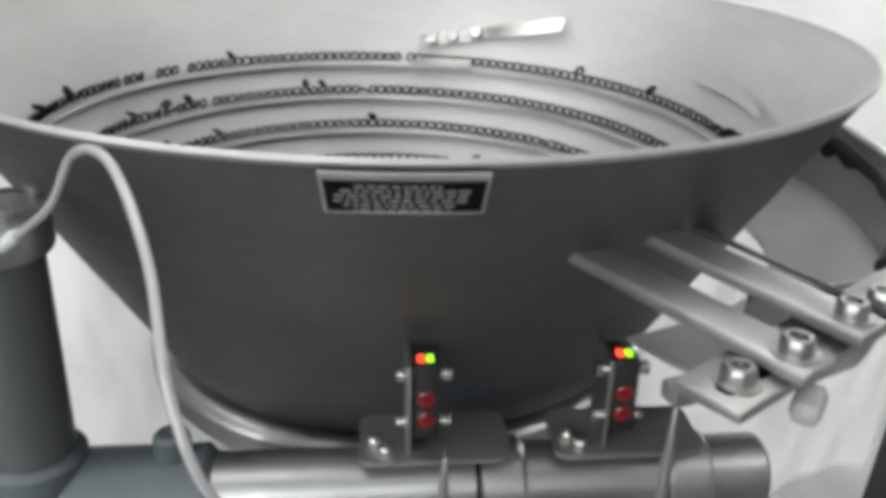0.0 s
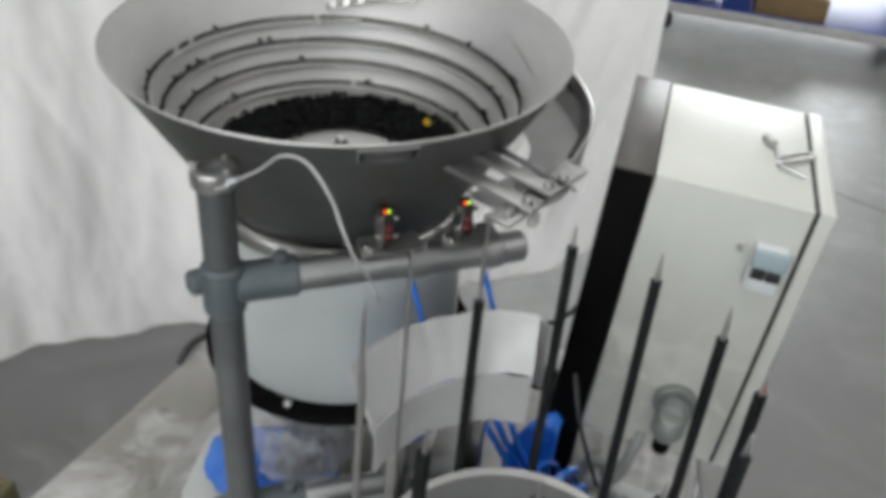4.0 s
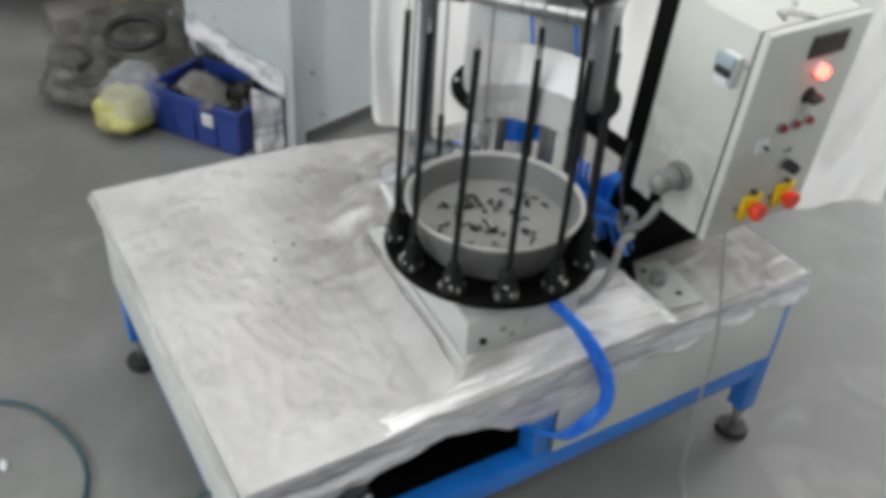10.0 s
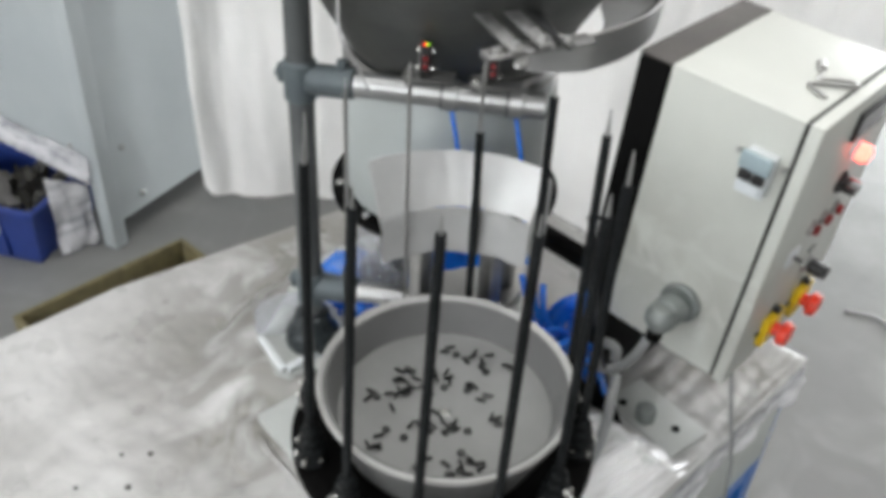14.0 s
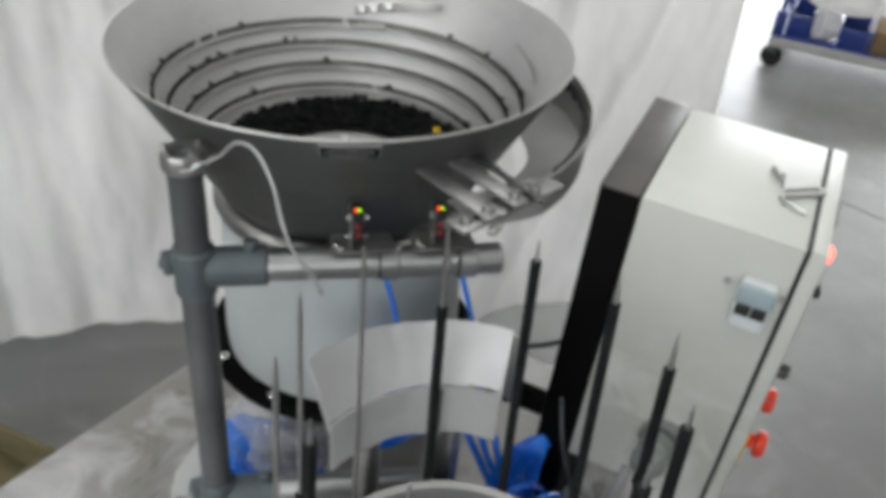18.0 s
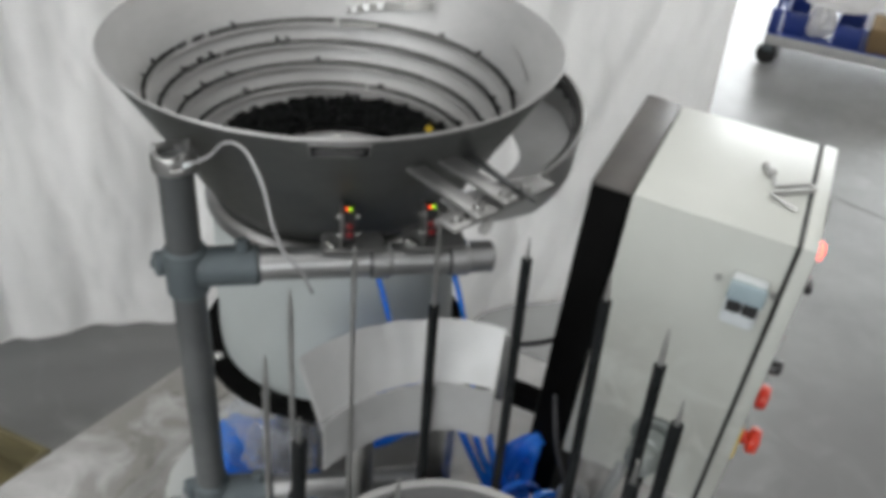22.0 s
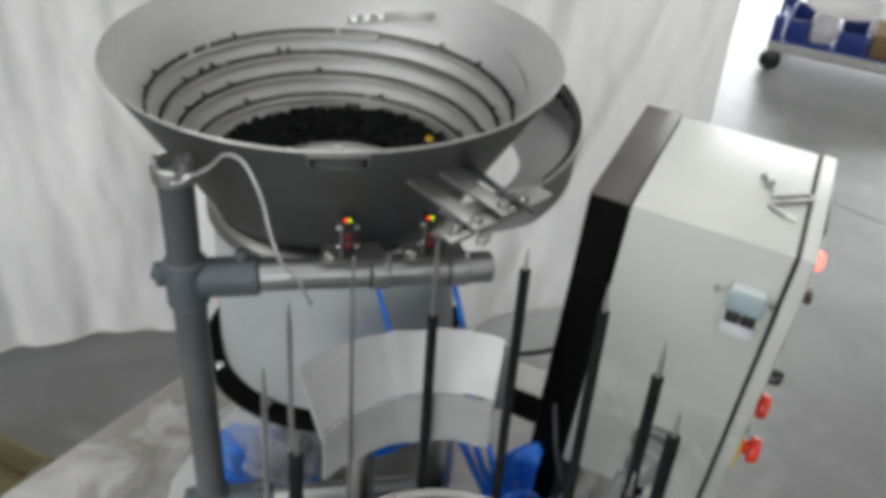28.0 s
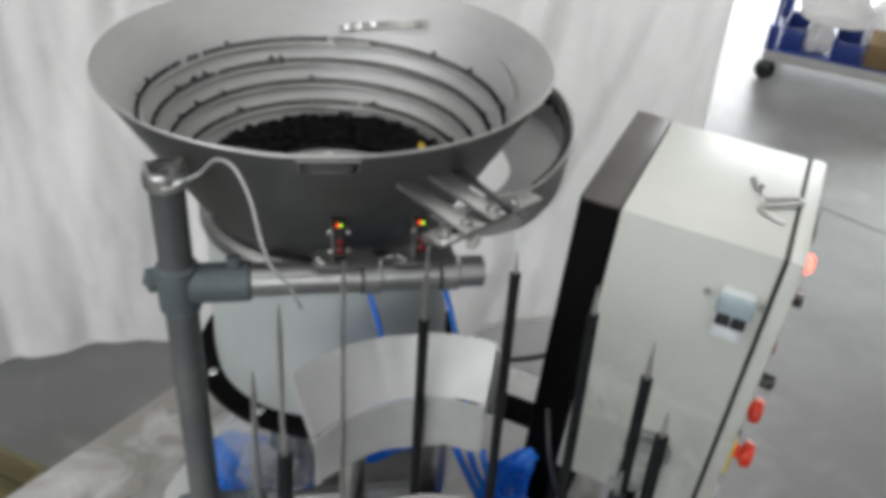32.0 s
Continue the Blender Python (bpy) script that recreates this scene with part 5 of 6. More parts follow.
def crumple(c, rx, ry, rz, seed, n=28):
    def f(u, v):
        a, b = math.tau * u, math.pi * (v - 0.5) * 0.998
        d = Vector((math.cos(b) * math.cos(a), math.cos(b) * math.sin(a), math.sin(b)))
        k = 1 + 0.28 * N3(d * 1.6 + Vector((seed, 0, 0))) + 0.13 * abs(N3(d * 4.5 + Vector((0, seed, 0)))) - 0.08 * abs(N3(d * 9 + Vector((0, seed, 3))))
        z = d.z * rz * k
        return Vector((c[0] + d.x * rx * k, c[1] + d.y * ry * k, max(c[2] + z, c[2] - rz * 0.82)))
    return sheet(f, n, n)


def plastic_bag(name, label, mat, c, r, seed, mouth):
    """A crumpled bag: its slumped belly and the gathered mouth on top."""
    t = thing(name, label, "bag", (c[0], c[1], c[2] - 0.8 * r[2]))
    part("belly", crumple(c, *r, seed, 56), mat, t)
    part("gathered_mouth", crumple(mouth, r[0] * 0.42, r[1] * 0.5, r[2] * 0.45, seed + 1.3, 36), mat, t)
    for k in range(3):
        a = Vector(mouth) + Vector((0.02 * (k - 1), -r[1] * 0.3, -0.004 * k))
        part("fold", thick(sheet(lambda u, v: a + Vector((0.07 * (u - 0.5) + 0.008 * N3(Vector((u * 6, v * 5, seed + k))), -0.035 * v + 0.012 * N3(Vector((u * 7, v * 6, seed + k + 3))), 0.02 - 0.055 * v + 0.014 * N3(Vector((u * 8, v * 7, seed + k + 6))))), 14, 14), 0.0012), mat, t)
    return t


plastic_bag("blue_bag", "flattened blue plastic bag under the drum behind the post", BAGBLUE, (-0.365, 0.215, 0.610), (0.105, 0.070, 0.011), 1.7, (-0.34, 0.18, 0.619))
plastic_bag("clear_bag", "crumpled clear plastic bag on top of the blue one", BAGCLEAR, (-0.345, 0.245, 0.662), (0.090, 0.055, 0.050), 4.1, (-0.30, 0.205, 0.700))
solid("blue_sheet", thick(sheet(lambda u, v: cover_pt(0.30 + 0.36 * u, 0.240 + 0.004 * math.sin(9 * u) + 0.012 * v, 0.985 - (0.195 - 0.02 * u) * v), 14, 10), 0.0012), BAGBLUE, "dark blue plastic sheet hanging under the aluminium cover", "plastic sheet")
rnd = random.Random(12)
for k in range(10):
    g, w = k - 4.5, rnd.uniform(-0.005, 0.005)
    solid("blue_air_hose", hose([(0.044, 0.336 + w, 0.700), (0.036 + 0.0015 * g, 0.328 + w, 0.772 - 0.0035 * abs(g)), (0.020 + 0.0045 * g, 0.308 + w, 0.752 + 0.002 * g), (0.010 + 0.0065 * g + w, 0.294 + w, 0.700 + 0.002 * g),
                                 (0.008 + 0.0060 * g, 0.288 - w, 0.660), (0.024 + 0.0030 * g, 0.292 + w, 0.622)], 0.0056, 8),
          TUBEBLUE, "bright blue air hose hanging in a hank beside the column", "hose", "blue air hoses behind the pan")
for k in range(3):
    solid("blue_air_hose", hose([(-0.068 + 0.022 * k, 0.285, 0.770 + 0.004 * k), (-0.040 + 0.018 * k, 0.268, 0.748), (-0.010 + 0.012 * k, 0.258 + 0.006 * k, 0.715), (0.015 + 0.006 * k, 0.262, 0.675), (0.024, 0.285 + 0.006 * k, 0.625)], 0.0056, 8),
          TUBEBLUE, "bright blue air hose dropping beside the black column", "hose", "blue air hoses behind the pan")
solid("cable_tie", ring((0.067, 0.40, 0.800), 0.045, 0.0022, (0.2, -0.3, 1), 28, 6, a0=180, a1=360), CABLEGREY, "pale cable loop hung round the column", "cable")
solid("film_scrap", crumple((-0.395, 0.045, 0.614), 0.040, 0.055, 0.022, 5.1, 36), BAGCLEAR, "crumpled scrap of clear film beside the post", "film scrap")
solid("black_cable", hose([(-0.56, 0.60, 0.545), (-0.62, 0.53, 0.560), (-0.645, 0.485, 0.566), (-0.660, 0.455, 0.560), (-0.672, 0.428, 0.532)], 0.0075, 10), CABLEBLACK, "thick black cable end lying over the table edge", "cable")
solid("dark_cable_loop", hose([(-0.05, 0.42, 0.83), (0.01, 0.45, 0.85), (0.06, 0.66, 0.80), (0.10, 0.72, 0.62), (0.05, 0.70, 0.545)], 0.004, 8), CABLEBLACK, "thin black cable behind the cover", "cable")

solid("green_hose", hose([(-1.5, -1.75, 0.007), (-1.05, -1.42, 0.007), (-0.77, -1.13, 0.007), (-0.745, -0.995, 0.007), (-0.66, -0.866, 0.007), (-0.50, -0.797, 0.007), (-0.374, -0.789, 0.007), (-0.257, -0.827, 0.007), (-0.184, -0.811, 0.007), (-0.145, -0.72, 0.012), (-0.09, -0.645, 0.10), (0.0, -0.607, 0.245), (0.05, -0.598, 0.30)], 0.006, 10, 10),
      TUBEGREEN, "dark green air hose snaking over the floor to the table", "hose")

# ---- white machine beside the curtain ----
hop = thing("white_machine", "tall white sheet-metal machine standing on legs beside the curtain", "machine", (-1.55, 0.235, 0))
HM = Matrix.Translation((-1.55, 0.235, 0)) @ Matrix.Rotation(radians(17), 4, "Z")
body = bmesh.new()
MW = -0.64
prof = [(0.0, 0.235), (0.0, 0.985), (MW, 0.985), (MW, 0.300)]
lo = [body.verts.new(HM @ Vector((x, 0.0, z))) for x, z in prof]
hi = [body.verts.new(HM @ Vector((x, 0.62, z))) for x, z in prof]
body.faces.new(lo)
body.faces.new(hi[::-1])
for i in range(4):
    j = (i + 1) % 4
    body.faces.new((lo[i], lo[j], hi[j], hi[i]))
part("cabinet_body", body, HOPPER, hop)
for x, y in ((-0.046, -0.004), (-0.046, 0.574), (MW, -0.004), (MW, 0.574)):
    part("leg", box((x, y, 0.0), (x + 0.05, y + 0.05, 0.985), 0.003, m=HM), HOPPER, hop)
part("side_skirt", box((-0.004, 0.050, 0.08), (-0.001, 0.572, 0.2345), m=HM), HOPPER, hop)
part("skirt_bolt", bolt_head(HM @ Vector((-0.001, 0.131, 0.130)), 0.010, 0.008, (0.95, 0.29, 0)), BRIGHT, hop)
# solid black block on the face, in place of a shaded opening
part("slot", box((-0.004, 0.04, 0.885), (0.0025, 0.34, 0.962), m=HM), BLACK, hop, "black block standing for a slot's shaded opening")
part("top_flange", box((MW - 0.02, -0.02, 0.9855), (0.012, 0.64, 1.005), 0.003, m=HM), HOPPER, hop)
for x, z in ((-0.10, 0.33), (-0.45, 0.40)):
    part("bolt", bolt_head(HM @ Vector((x, -0.001, z)), 0.008, 0.005, (0.29, -0.95, 0)), STEEL, hop)
for y in (0.09, 0.42):
    part("bolt", bolt_head(HM @ Vector((0.001, y, 0.31)), 0.008, 0.005, (0.95, 0.29, 0)), STEEL, hop)
part("top_tray", box((MW + 0.06, 0.06, 1.0055), (-0.06, 0.58, 1.030), 0.006, m=HM), RACK, hop, "grey-brown open tray on the top")
part("top_roller", rod(HM @ Vector((-0.55, 0.2, 1.049)), HM @ Vector((-0.25, 0.2, 1.049)), 0.018, 16), BRIGHT, hop)
RB = HM @ Vector((0.06, 0.13, 0.90))
reg = thing("air_regulator", "air filter regulator with a blue knob and clear bowl", "regulator", RB)
part("body", box((-0.028, -0.03, -0.005), (0.028, 0.03, 0.06), 0.006, m=Matrix.Translation(RB)), CAST, reg)
part("knob", rod(RB + Vector((0, 0, 0.061)), RB + Vector((0, 0, 0.115)), 0.026, 24, bevel=0.006), TUBEBLUE, reg, "blue adjusting knob")
part("bowl", rod(RB + Vector((0, 0, -0.13)), RB + Vector((0, 0, -0.006)), 0.024, 20, bevel=0.008), STEEL, reg)
part("gauge", rod(RB + Vector((0.029, -0.008, 0.025)), RB + Vector((0.050, -0.014, 0.025)), 0.022, 24, bevel=0.003), WHITEPL, reg)
part("inlet", rod(RB + Vector((0, -0.031, 0.025)), RB + Vector((0.02, -0.13, 0.025)), 0.012, 14, bevel=0.002), TUBEBLUE, reg)
part("stay", box((-0.062, -0.02, 0.01), (-0.028, 0.02, 0.04), m=Matrix.Translation(RB)), STEEL, reg)
part("second_bowl", rod(RB + Vector((-0.015, 0.075, -0.11)), RB + Vector((-0.015, 0.075, 0.05)), 0.023, 20, bevel=0.008), WHITEPL, reg)
part("bridge", rod(RB + Vector((-0.006, 0.03, 0.025)), RB + Vector((-0.013, 0.062, 0.025)), 0.012, 14), CAST, reg)

solid("plastic_sheet", thick(sheet(lambda u, v: HM @ Vector((-0.03 - 0.60 * u, -0.008 - 0.010 * v - 0.006 * abs(N3(Vector((u * 12, v * 4, 3)))), 0.262 + 0.062 * u + 0.05 * (1 - v) * (1 + 0.5 * N3(Vector((u * 7, 0, 5)))) - 0.035 * v)), 40, 6), 0.0012), HANGFILM, "torn clear film clinging to the machine's lower edge", "plastic sheet")

# ---- plastic curtain ----
CURVE = [Vector((-1.56, 0.56, 0)), Vector((-1.20, 0.88, 0)), Vector((-0.72, 1.12, 0)), Vector((-0.30, 1.27, 0)), Vector((0.018, 1.385, 0))]
CLINE = smooth_line(CURVE, 20)


def curtain_pt(u, v):
    k = u * (len(CLINE) - 1)
    i = min(int(k), len(CLINE) - 2)
    p = CLINE[i].lerp(CLINE[i + 1], k - i)
    d = (CLINE[i + 1] - CLINE[i]).normalized()
    nrm = Vector((d.y, -d.x, 0))
    s = u * 2.0
    left = max(0.0, 1 - u * 2.6)
    fold = (0.006 + 0.016 * left) * math.sin(s * 22 + 5 * N3(Vector((s * 2, v * 1.5, 0)))) * (0.4 + 0.6 * (1 - v)) + 0.03 * N3(Vector((s * 5 + v * 2, v * 2.5, 6))) + 0.07 * N3(Vector((s * 1.8 + v, v * 1.6, 3))) + 0.02 * N3(Vector((s * 6, v * 5, 8))) + 0.022 * abs(N3(Vector((s * 5 + v * 3, v * 4, 11)))) + 0.011 * N3(Vector((s * 17, v * 9, 4))) + 0.006 * abs(N3(Vector((s * 13 + v * 5, v * 16, 14)))) + 0.0025 * N3(Vector((s * 30, v * 40, 17)))
    slant = s * 0.95 - v * 1.25
    fold += min(1.0, max(0.0, (u - 0.35) * 3)) * (0.034 * N3(Vector((slant * 5.5, s * 0.5, 21))) + 0.016 * N3(Vector((slant * 13, v * 0.9, 27))))
    fold *= min(1.0, 0.15 + 12 * (1 - u))
    low = 0.09 + 0.05 * N3(Vector((s * 3, 0, 1))) + 0.31 * max(0.0, (u - 0.50) / 0.50) ** 1.2 - 0.03 * max(0.0, 1 - abs(u - 0.45) / 0.15)
    z = low + (2.75 - low) * v
    return p + nrm * fold + Vector((0, 0, z))


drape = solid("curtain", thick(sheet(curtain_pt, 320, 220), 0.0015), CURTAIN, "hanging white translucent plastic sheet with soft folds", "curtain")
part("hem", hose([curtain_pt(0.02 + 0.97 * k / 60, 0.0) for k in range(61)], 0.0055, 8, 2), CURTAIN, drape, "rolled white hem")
solid("white_strip", hose([(0.08, 1.66, 0.005), (0.15, 1.70, 0.005), (0.22, 1.675, 0.012), (0.29, 1.68, 0.006), (0.34, 1.63, 0.005)], 0.005, 8), CABLEWHITE, "short curled white strip lying on the floor", "tube", "white tubes on the floor")
solid("hanging_rail", rod((-1.62, 0.50, 2.79), (0.12, 1.43, 2.79), 0.02, 12), STEEL, "straight steel rail carrying the curtain", "rail")
for k in (0.05, 0.95):
    p = Vector((-1.62, 0.50, 2.79)).lerp(Vector((0.12, 1.43, 2.79)), k)
    solid("rail_hanger", rod(p, p + Vector((0, 0, 2.21)), 0.008, 8), STEEL, "thin rod hanging the curtain rail from the ceiling", "hanger", "rail hangers")


# ---- crates, bags and scrap by the wall ----
def crate(m, label):
    c = thing("crate", label, "crate")
    w, d, h, t = 0.21, 0.15, 0.19, 0.006
    b = bmesh.new()
    outer = [(-w, -d), (w, -d), (w, d), (-w, d)]
    k = 0.90
    lv = []
    for s, z, e in ((k, 0.0, 0), (1, h, 0), (1, h, -t), (k, 0.012, -t)):
        lv.append([b.verts.new(((x * s) + math.copysign(e, x) * (1 if e else 0), (y * s) + math.copysign(e, y) * (1 if e else 0), z)) for x, y in outer])
    for p, q in zip(lv, lv[1:]):
        for i in range(4):
            j = (i + 1) % 4
            b.faces.new((p[i], p[j], q[j], q[i]))
    b.faces.new(lv[0][::-1])
    b.faces.new(lv[-1])
    part("shell", b, BINBLUE, c)
    for s in (-1, 1):
        part("rim", box((-w - 0.012, s * d - 0.010 if s < 0 else d - 0.006, h - 0.022), (w + 0.012, s * d + (0.006 if s < 0 else 0.010), h + 0.003), 0.003), BINBLUE, c)
        part("rim", box((s * w - (0.010 if s < 0 else 0.006), -d - 0.004, h - 0.022), (s * w + (0.006 if s < 0 else 0.010), d + 0.004, h + 0.003), 0.003), BINBLUE, c)
    for x in (-0.10, 0.0, 0.10):
        part("rib", box((x - 0.004, -d - 0.004, 0.02), (x + 0.004, -d * 0.93, h - 0.024), 0.001), BINBLUE, c)
    part("label_holder", box((0.045, -d - 0.006, 0.10), (0.095, -d * 0.955, 0.15), 0.001), PANEL, c, "pale label holder")
    c.matrix_basis = m
    return c


crate(pose(-1.86, 0.055, 0, 0, 0, 32), "blue plastic crate full of dark scrap on the floor")
scrap = bmesh.new()
rnd = random.Random(5)
M = pose(-1.86, 0.055, 0, 0, 0, 32)
for i in range(130):
    p = M @ Vector((rnd.uniform(-0.17, 0.17), rnd.uniform(-0.115, 0.115), rnd.uniform(0.06, 0.165)))
    s = rnd.uniform(0.012, 0.04)
    box((-s, -s * 0.5, -s * 0.25), (s, s * 0.5, s * 0.25), bm=scrap, m=Matrix.Translation(p) @ Euler((rnd.uniform(0, 6), rnd.uniform(0, 6), rnd.uniform(0, 6))).to_matrix().to_4x4())
solid("scrap_pieces", scrap, SCRAP, "dark metal and cloth scrap heaped in the crate", "scrap", kind="stuff")
solid("rag", crumple(M @ Vector((-0.02, -0.06, 0.185)), 0.15, 0.07, 0.035, 8.8, 40), RAG, "dirty grey rag thrown over the crate", "rag")
solid("yellow_bag", crumple((-2.02, -0.27, 0.075), 0.135, 0.115, 0.085, 2.2), YELLOWBAG, "clear plastic bag half full of yellow granules on the floor", "bag")
solid("clear_bag", crumple((-2.01, -0.23, 0.130), 0.125, 0.120, 0.115, 3.9, 40), BAGCLEAR, "loose top of clear plastic bag", "bag")
solid("rubber_ring", ring((-2.195, -0.148, 0.300), 0.105, 0.018, (0.15, -0.1, 1), 40, 10), RUBBER, "black rubber ring on a heap of sacks", "ring")
def sack(c, r, seed, label):
    s = thing("dark_sack", label, "sack", (c[0], c[1], 0), "dark sacks on the floor")
    part("belly", crumple(c, *r, seed, 40), SCRAP, s)
    a = seed
    part("gathered_mouth", crumple((c[0] + r[0] * 0.55 * math.cos(a), c[1] + r[1] * 0.55 * math.sin(a), c[2] + r[2] * 0.78), r[0] * 0.35, r[1] * 0.3, r[2] * 0.38, seed + 2, 28), SCRAP, s)
    part("tie", ring((c[0] + r[0] * 0.45 * math.cos(a), c[1] + r[1] * 0.45 * math.sin(a), c[2] + r[2] * 0.72), r[0] * 0.2, 0.006, (math.cos(a), math.sin(a), 1), 20, 6), CABLEGREY, s)


sack((-2.42, -0.04, 0.13), (0.32, 0.30, 0.155), 7.4, "dark dusty sack slumped on the floor")
sack((-2.32, -0.30, 0.11), (0.22, 0.19, 0.13), 5.5, "small dark sack slumped beside the crate")
solid("plastic_sheet", thick(sheet(lambda u, v: Vector((-1.615 + 0.02 * N3(Vector((u * 4, v * 3, 2))), 0.10 + 0.115 * u, 0.004 + 0.27 * v * (1 - 0.25 * u))), 14, 14), 0.002), HANGFILM, "lilac-white plastic sheet leaning between crate and machine leg", "plastic sheet")
rack = thing("storage_rack", "low brown-grey steel rack with shelves of parts", "rack", (-3.6, 0.2, 0))
for z in (0.25, 0.62, 1.0, 1.4):
    part("shelf", box((-4.4, -0.9, z), (-3.2, 1.1, z + 0.05), 0.004), RACK, rack)
for x in (-4.38, -3.25):
    for y in (-0.88, 1.04):
        part("upright", box((x, y, 0), (x + 0.05, y + 0.05, 1.9), 0.003), RACK, rack)
for x, y, z, s, mt in ((-3.45, -0.35, 0.302, 0.13, CARTON), (-3.45, 0.0, 0.302, 0.11, SCRAP), (-3.45, 0.35, 0.302, 0.12, OLIVE), (-3.42, -0.5, 0.672, 0.12, SCRAP), (-3.42, 0.1, 0.672, 0.14, RACK), (-3.42, -0.2, 1.052, 0.12, PANEL), (-3.42, 0.35, 1.052, 0.12, CARTON)):
    solid("stored_box", box((x - s, y - s, z), (x + s, y + s, z + s * 1.2), 0.006), mt, "small dusty box stored on the steel rack", "box", "boxes on the rack")
rnd = random.Random(31)
for k in range(9):
    x, y, z = -3.34 + rnd.uniform(-0.06, 0.08), rnd.uniform(-0.55, 0.50), (0.301, 0.671, 1.051)[k % 3]
    q = Vector((x, y, z + 0.016))
    a = rnd.uniform(1.2, 1.9)
    solid("steel_tube", rod(q, q + Vector((math.cos(a), math.sin(a), 0)) * rnd.uniform(0.35, 0.6), 0.016, 12), (PANEL, ALU, RACK)[k % 3], "loose grey tube lying on the steel rack", "tube", "tubes on the rack")
for x, y, s2, h, mt, w in ((-3.02, 0.06, 0.11, 0.17, OLIVE, "olive"), (-3.08, 0.36, 0.10, 0.12, CARTON, "brown"), (-3.05, -0.22, 0.12, 0.10, RACK, "grey-brown")):
    solid("stored_box", box((x - s2, y - s2, 0.001), (x + s2, y + s2, h), 0.006, m=None), mt, "small " + w + " box standing on the floor before the rack", "box", "boxes before the rack")
ob = thing("olive_box", "open olive-brown wooden box on the floor by the curtain", "box", (-1.2, 0.45, 0))
MO = pose(-1.20, 0.10, 0, 0, 0, 92)
for lo, hi in (((-0.25, -0.13, 0.002), (0.25, 0.13, 0.014)), ((-0.25, -0.13, 0.014), (0.25, -0.116, 0.11)), ((-0.25, 0.116, 0.014), (0.25, 0.13, 0.11)), ((-0.25, -0.116, 0.014), (-0.236, 0.116, 0.11)), ((0.236, -0.116, 0.014), (0.25, 0.116, 0.11))):
    part("board", box(lo, hi, 0.002, m=MO), OLIVE, ob)

solid("wood_sliver", box((-0.055, -0.008, 0.001), (0.055, 0.008, 0.010), 0.002, m=pose(-0.20, -0.655, 0, 0, 0, 80)), SCRAP, "thin dark sliver lying on the concrete floor", "sliver")
solid("paper_scrap", crumple((-0.494, -0.953, 0.006), 0.016, 0.010, 0.007, 6.1, 16), WHITEPL, "small white scrap on the concrete floor", "scrap")

# ---- far end of the hall ----
TM = pose(0.50, 4.42, 0, 0, 0, 1)
tro = thing("trolley", "low blue wheeled trolley loaded with sacks, crates and a carton", "trolley", TM.translation, "trolleys by the doorway")
part("deck", box((-0.65, -0.35, 0.120), (0.65, 0.35, 0.165), 0.004, m=TM), BINBLUE, tro)
part("front_lip", box((-0.645, -0.356, 0.112), (0.65, -0.351, 0.162), 0.001, m=TM), TRAYRIM, tro)
for x, y in ((-0.625, -0.31), (0.58, -0.28), (-0.625, 0.28), (0.58, 0.28)):
    w = part("wheel", rod(TM @ Vector((x, y - 0.018, 0.052)), TM @ Vector((x, y + 0.018, 0.052)), 0.052, 24, bevel=0.008), RUBBER, tro)
    part("fork", box((x - 0.024, y - 0.030, 0.070), (x + 0.024, y + 0.030, 0.119), 0.003, m=TM), CAST, w)
    part("socket", box((x - 0.026, y - 0.026, 0.1655), (x + 0.026, y + 0.026, 0.285), 0.003, m=TM), BINBLUE, tro)
    part("upright", box((x - 0.010, y - 0.010, 0.2855), (x + 0.010, y + 0.010, 0.74), 0.003, m=TM), BINBLUE, tro)


def open_crate(lo, hi, label):
    """A small open crate: bottom and four walls."""
    t = thing("plastic_crate", label, "crate", TM @ Vector(((lo[0] + hi[0]) / 2, (lo[1] + hi[1]) / 2, lo[2])), "crates on the trolley")
    part("bottom", box(lo, (hi[0], hi[1], lo[2] + 0.006), m=TM), BINBLUE, t)
    for a, b in (((lo[0], lo[1]), (hi[0], lo[1] + 0.006)), ((lo[0], hi[1] - 0.006), (hi[0], hi[1])), ((lo[0], lo[1] + 0.006), (lo[0] + 0.006, hi[1] - 0.006)), ((hi[0] - 0.006, lo[1] + 0.006), (hi[0], hi[1] - 0.006))):
        part("wall", box((*a, lo[2] + 0.006), (*b, hi[2]), 0.001, m=TM), BINBLUE, t)


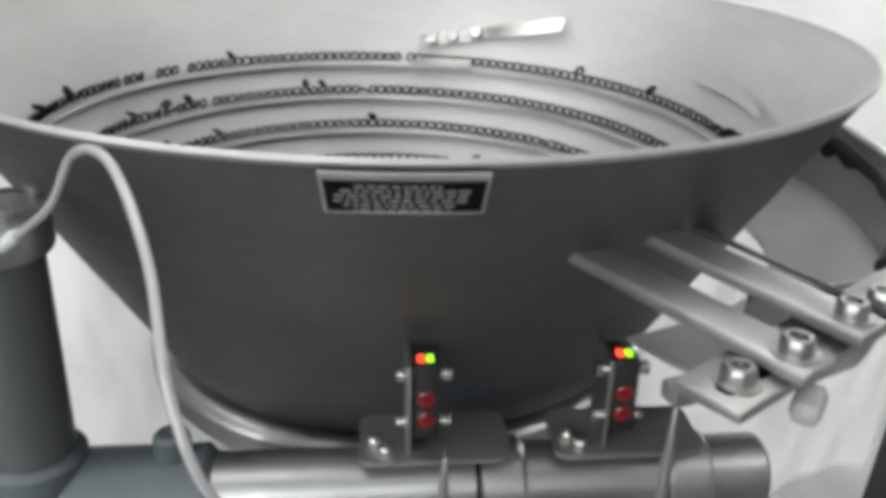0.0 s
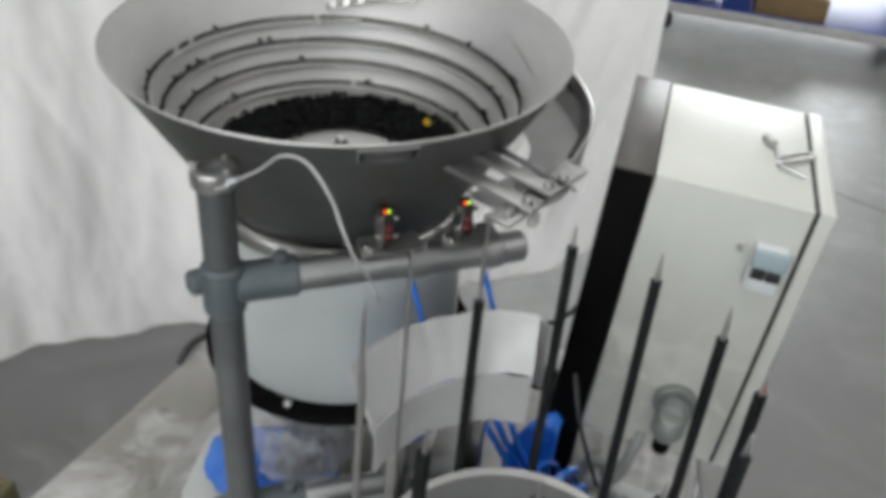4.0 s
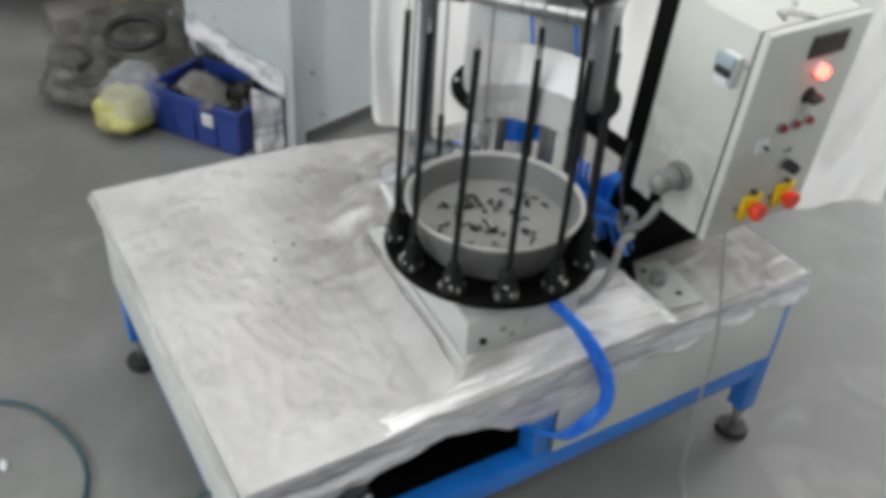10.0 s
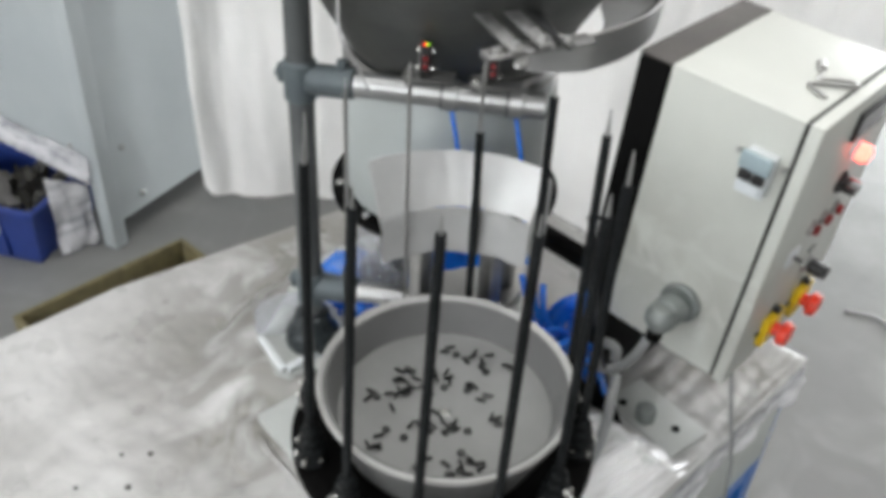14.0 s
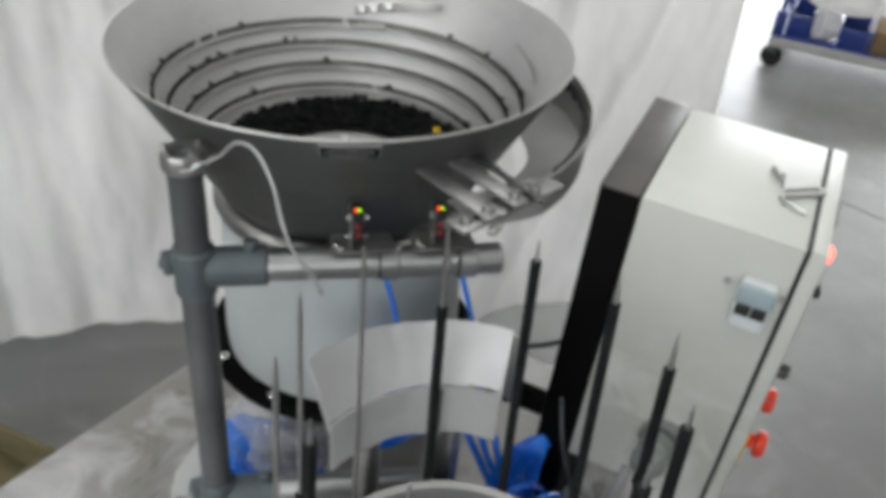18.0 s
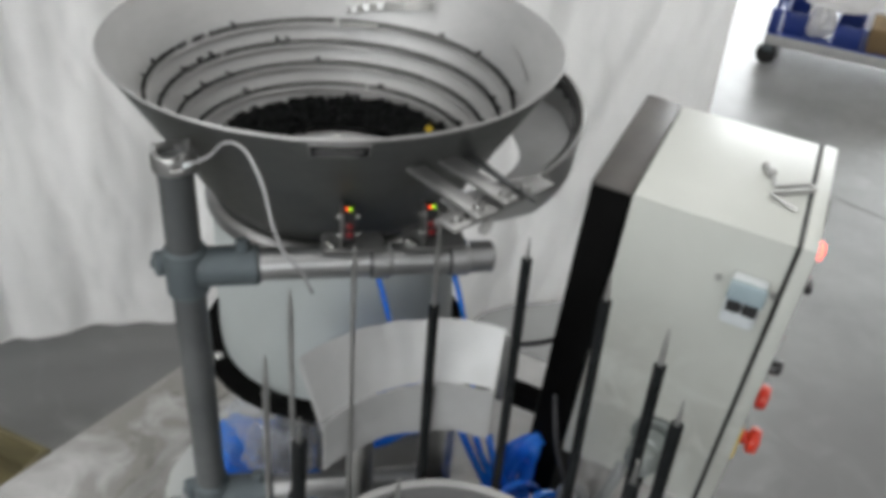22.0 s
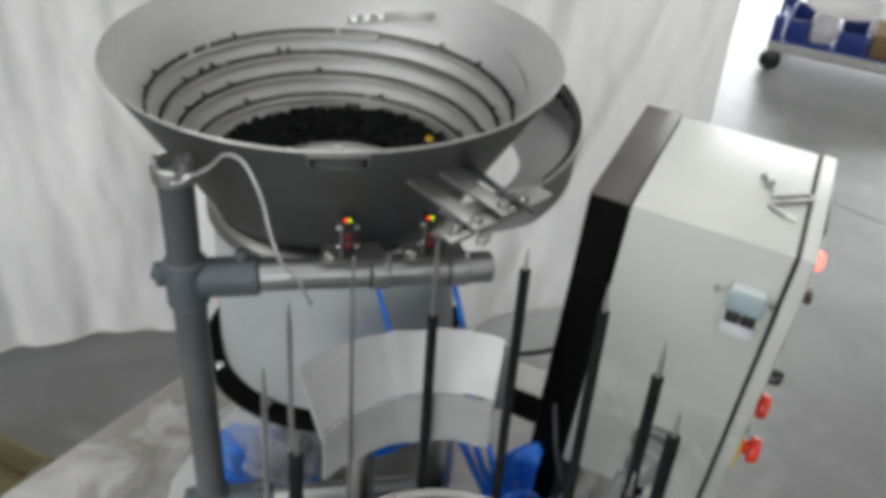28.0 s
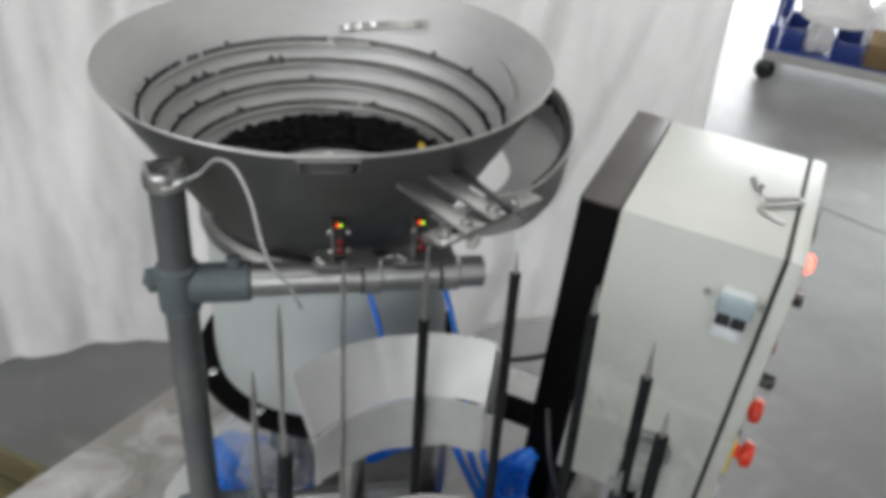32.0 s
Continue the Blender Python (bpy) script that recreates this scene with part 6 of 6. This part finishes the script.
open_crate((-0.590, -0.300, 0.166), (-0.475, 0.020, 0.275), "small blue plastic crate on the trolley deck")
open_crate((-0.345, -0.335, 0.166), (-0.215, -0.080, 0.270), "blue plastic crate between the sack and the carton")
tied = thing("grey_sack", "greyish plastic sack slumped over its narrow foot on the trolley", "sack", TM @ Vector((-0.41, -0.22, 0.166)), "sacks on the trolley")
part("foot", crumple(TM @ Vector((-0.415, -0.235, 0.245)), 0.066, 0.085, 0.085, 1.1), CURTAIN, tied)
part("slumped_top", crumple(TM @ Vector((-0.375, -0.215, 0.405)), 0.165, 0.125, 0.115, 6.6), CURTAIN, tied)
for x, y, z, rx, ry, rz, k in ((-0.150, 0.06, 0.270, 0.115, 0.10, 0.115, 3.1), (0.075, 0.08, 0.285, 0.120, 0.13, 0.125, 4.7), (-0.09, 0.14, 0.470, 0.16, 0.11, 0.095, 7.9)):
    solid("white_sack", crumple(TM @ Vector((x, y, z)), rx, ry, rz, k), CURTAIN, "full white plastic sack on the trolley", "sack", "sacks on the trolley")
solid("carton", box((-0.185, -0.335, 0.166), (0.160, -0.070, 0.285), 0.006, m=TM), CARTON, "brown carton on the trolley", "carton")
TN = pose(-1.56, 4.30, 0, 0, 0, 14)
tro = thing("trolley", "low dark wheeled trolley with thin posts near the doorway", "trolley", TN.translation, "trolleys by the doorway")
part("deck", box((-0.65, -0.35, 0.150), (0.65, 0.35, 0.185), 0.004, m=TN), FRAMETOP, tro)
part("front_lip", box((-0.65, -0.356, 0.140), (0.60, -0.351, 0.190), 0.001, m=TN), TRAYRIM, tro)
for x, y in ((-0.58, -0.28), (0.60, -0.28), (-0.58, 0.28), (0.60, 0.28)):
    w = part("wheel", rod(TN @ Vector((x, y - 0.02, 0.055)), TN @ Vector((x, y + 0.02, 0.055)), 0.055, 24, bevel=0.008), RUBBER, tro)
    part("fork", box((x - 0.022, y - 0.032, 0.075), (x + 0.022, y + 0.032, 0.150), 0.003, m=TN), BLACK, w)
    part("upright", box((x - 0.012, y - 0.012, 0.185), (x + 0.012, y + 0.012, 0.80), 0.003, m=TN), FRAMETOP, tro)
    part("socket", box((x - 0.020, y - 0.020, 0.185), (x + 0.020, y + 0.020, 0.300), 0.003, m=TN), FRAMETOP, tro)
for x, y, z, rx, ry, rz, k in ((0.22, -0.10, 0.375, 0.30, 0.26, 0.24, 2.6), (-0.28, -0.02, 0.37, 0.28, 0.26, 0.23, 5.6), (0.05, 0.0, 0.66, 0.34, 0.24, 0.13, 8.2)):
    solid("white_sack", crumple(TN @ Vector((x, y, z)), rx, ry, rz, k, 36), CURTAIN, "full white plastic sack on the farther trolley", "sack", "sacks on the trolley")
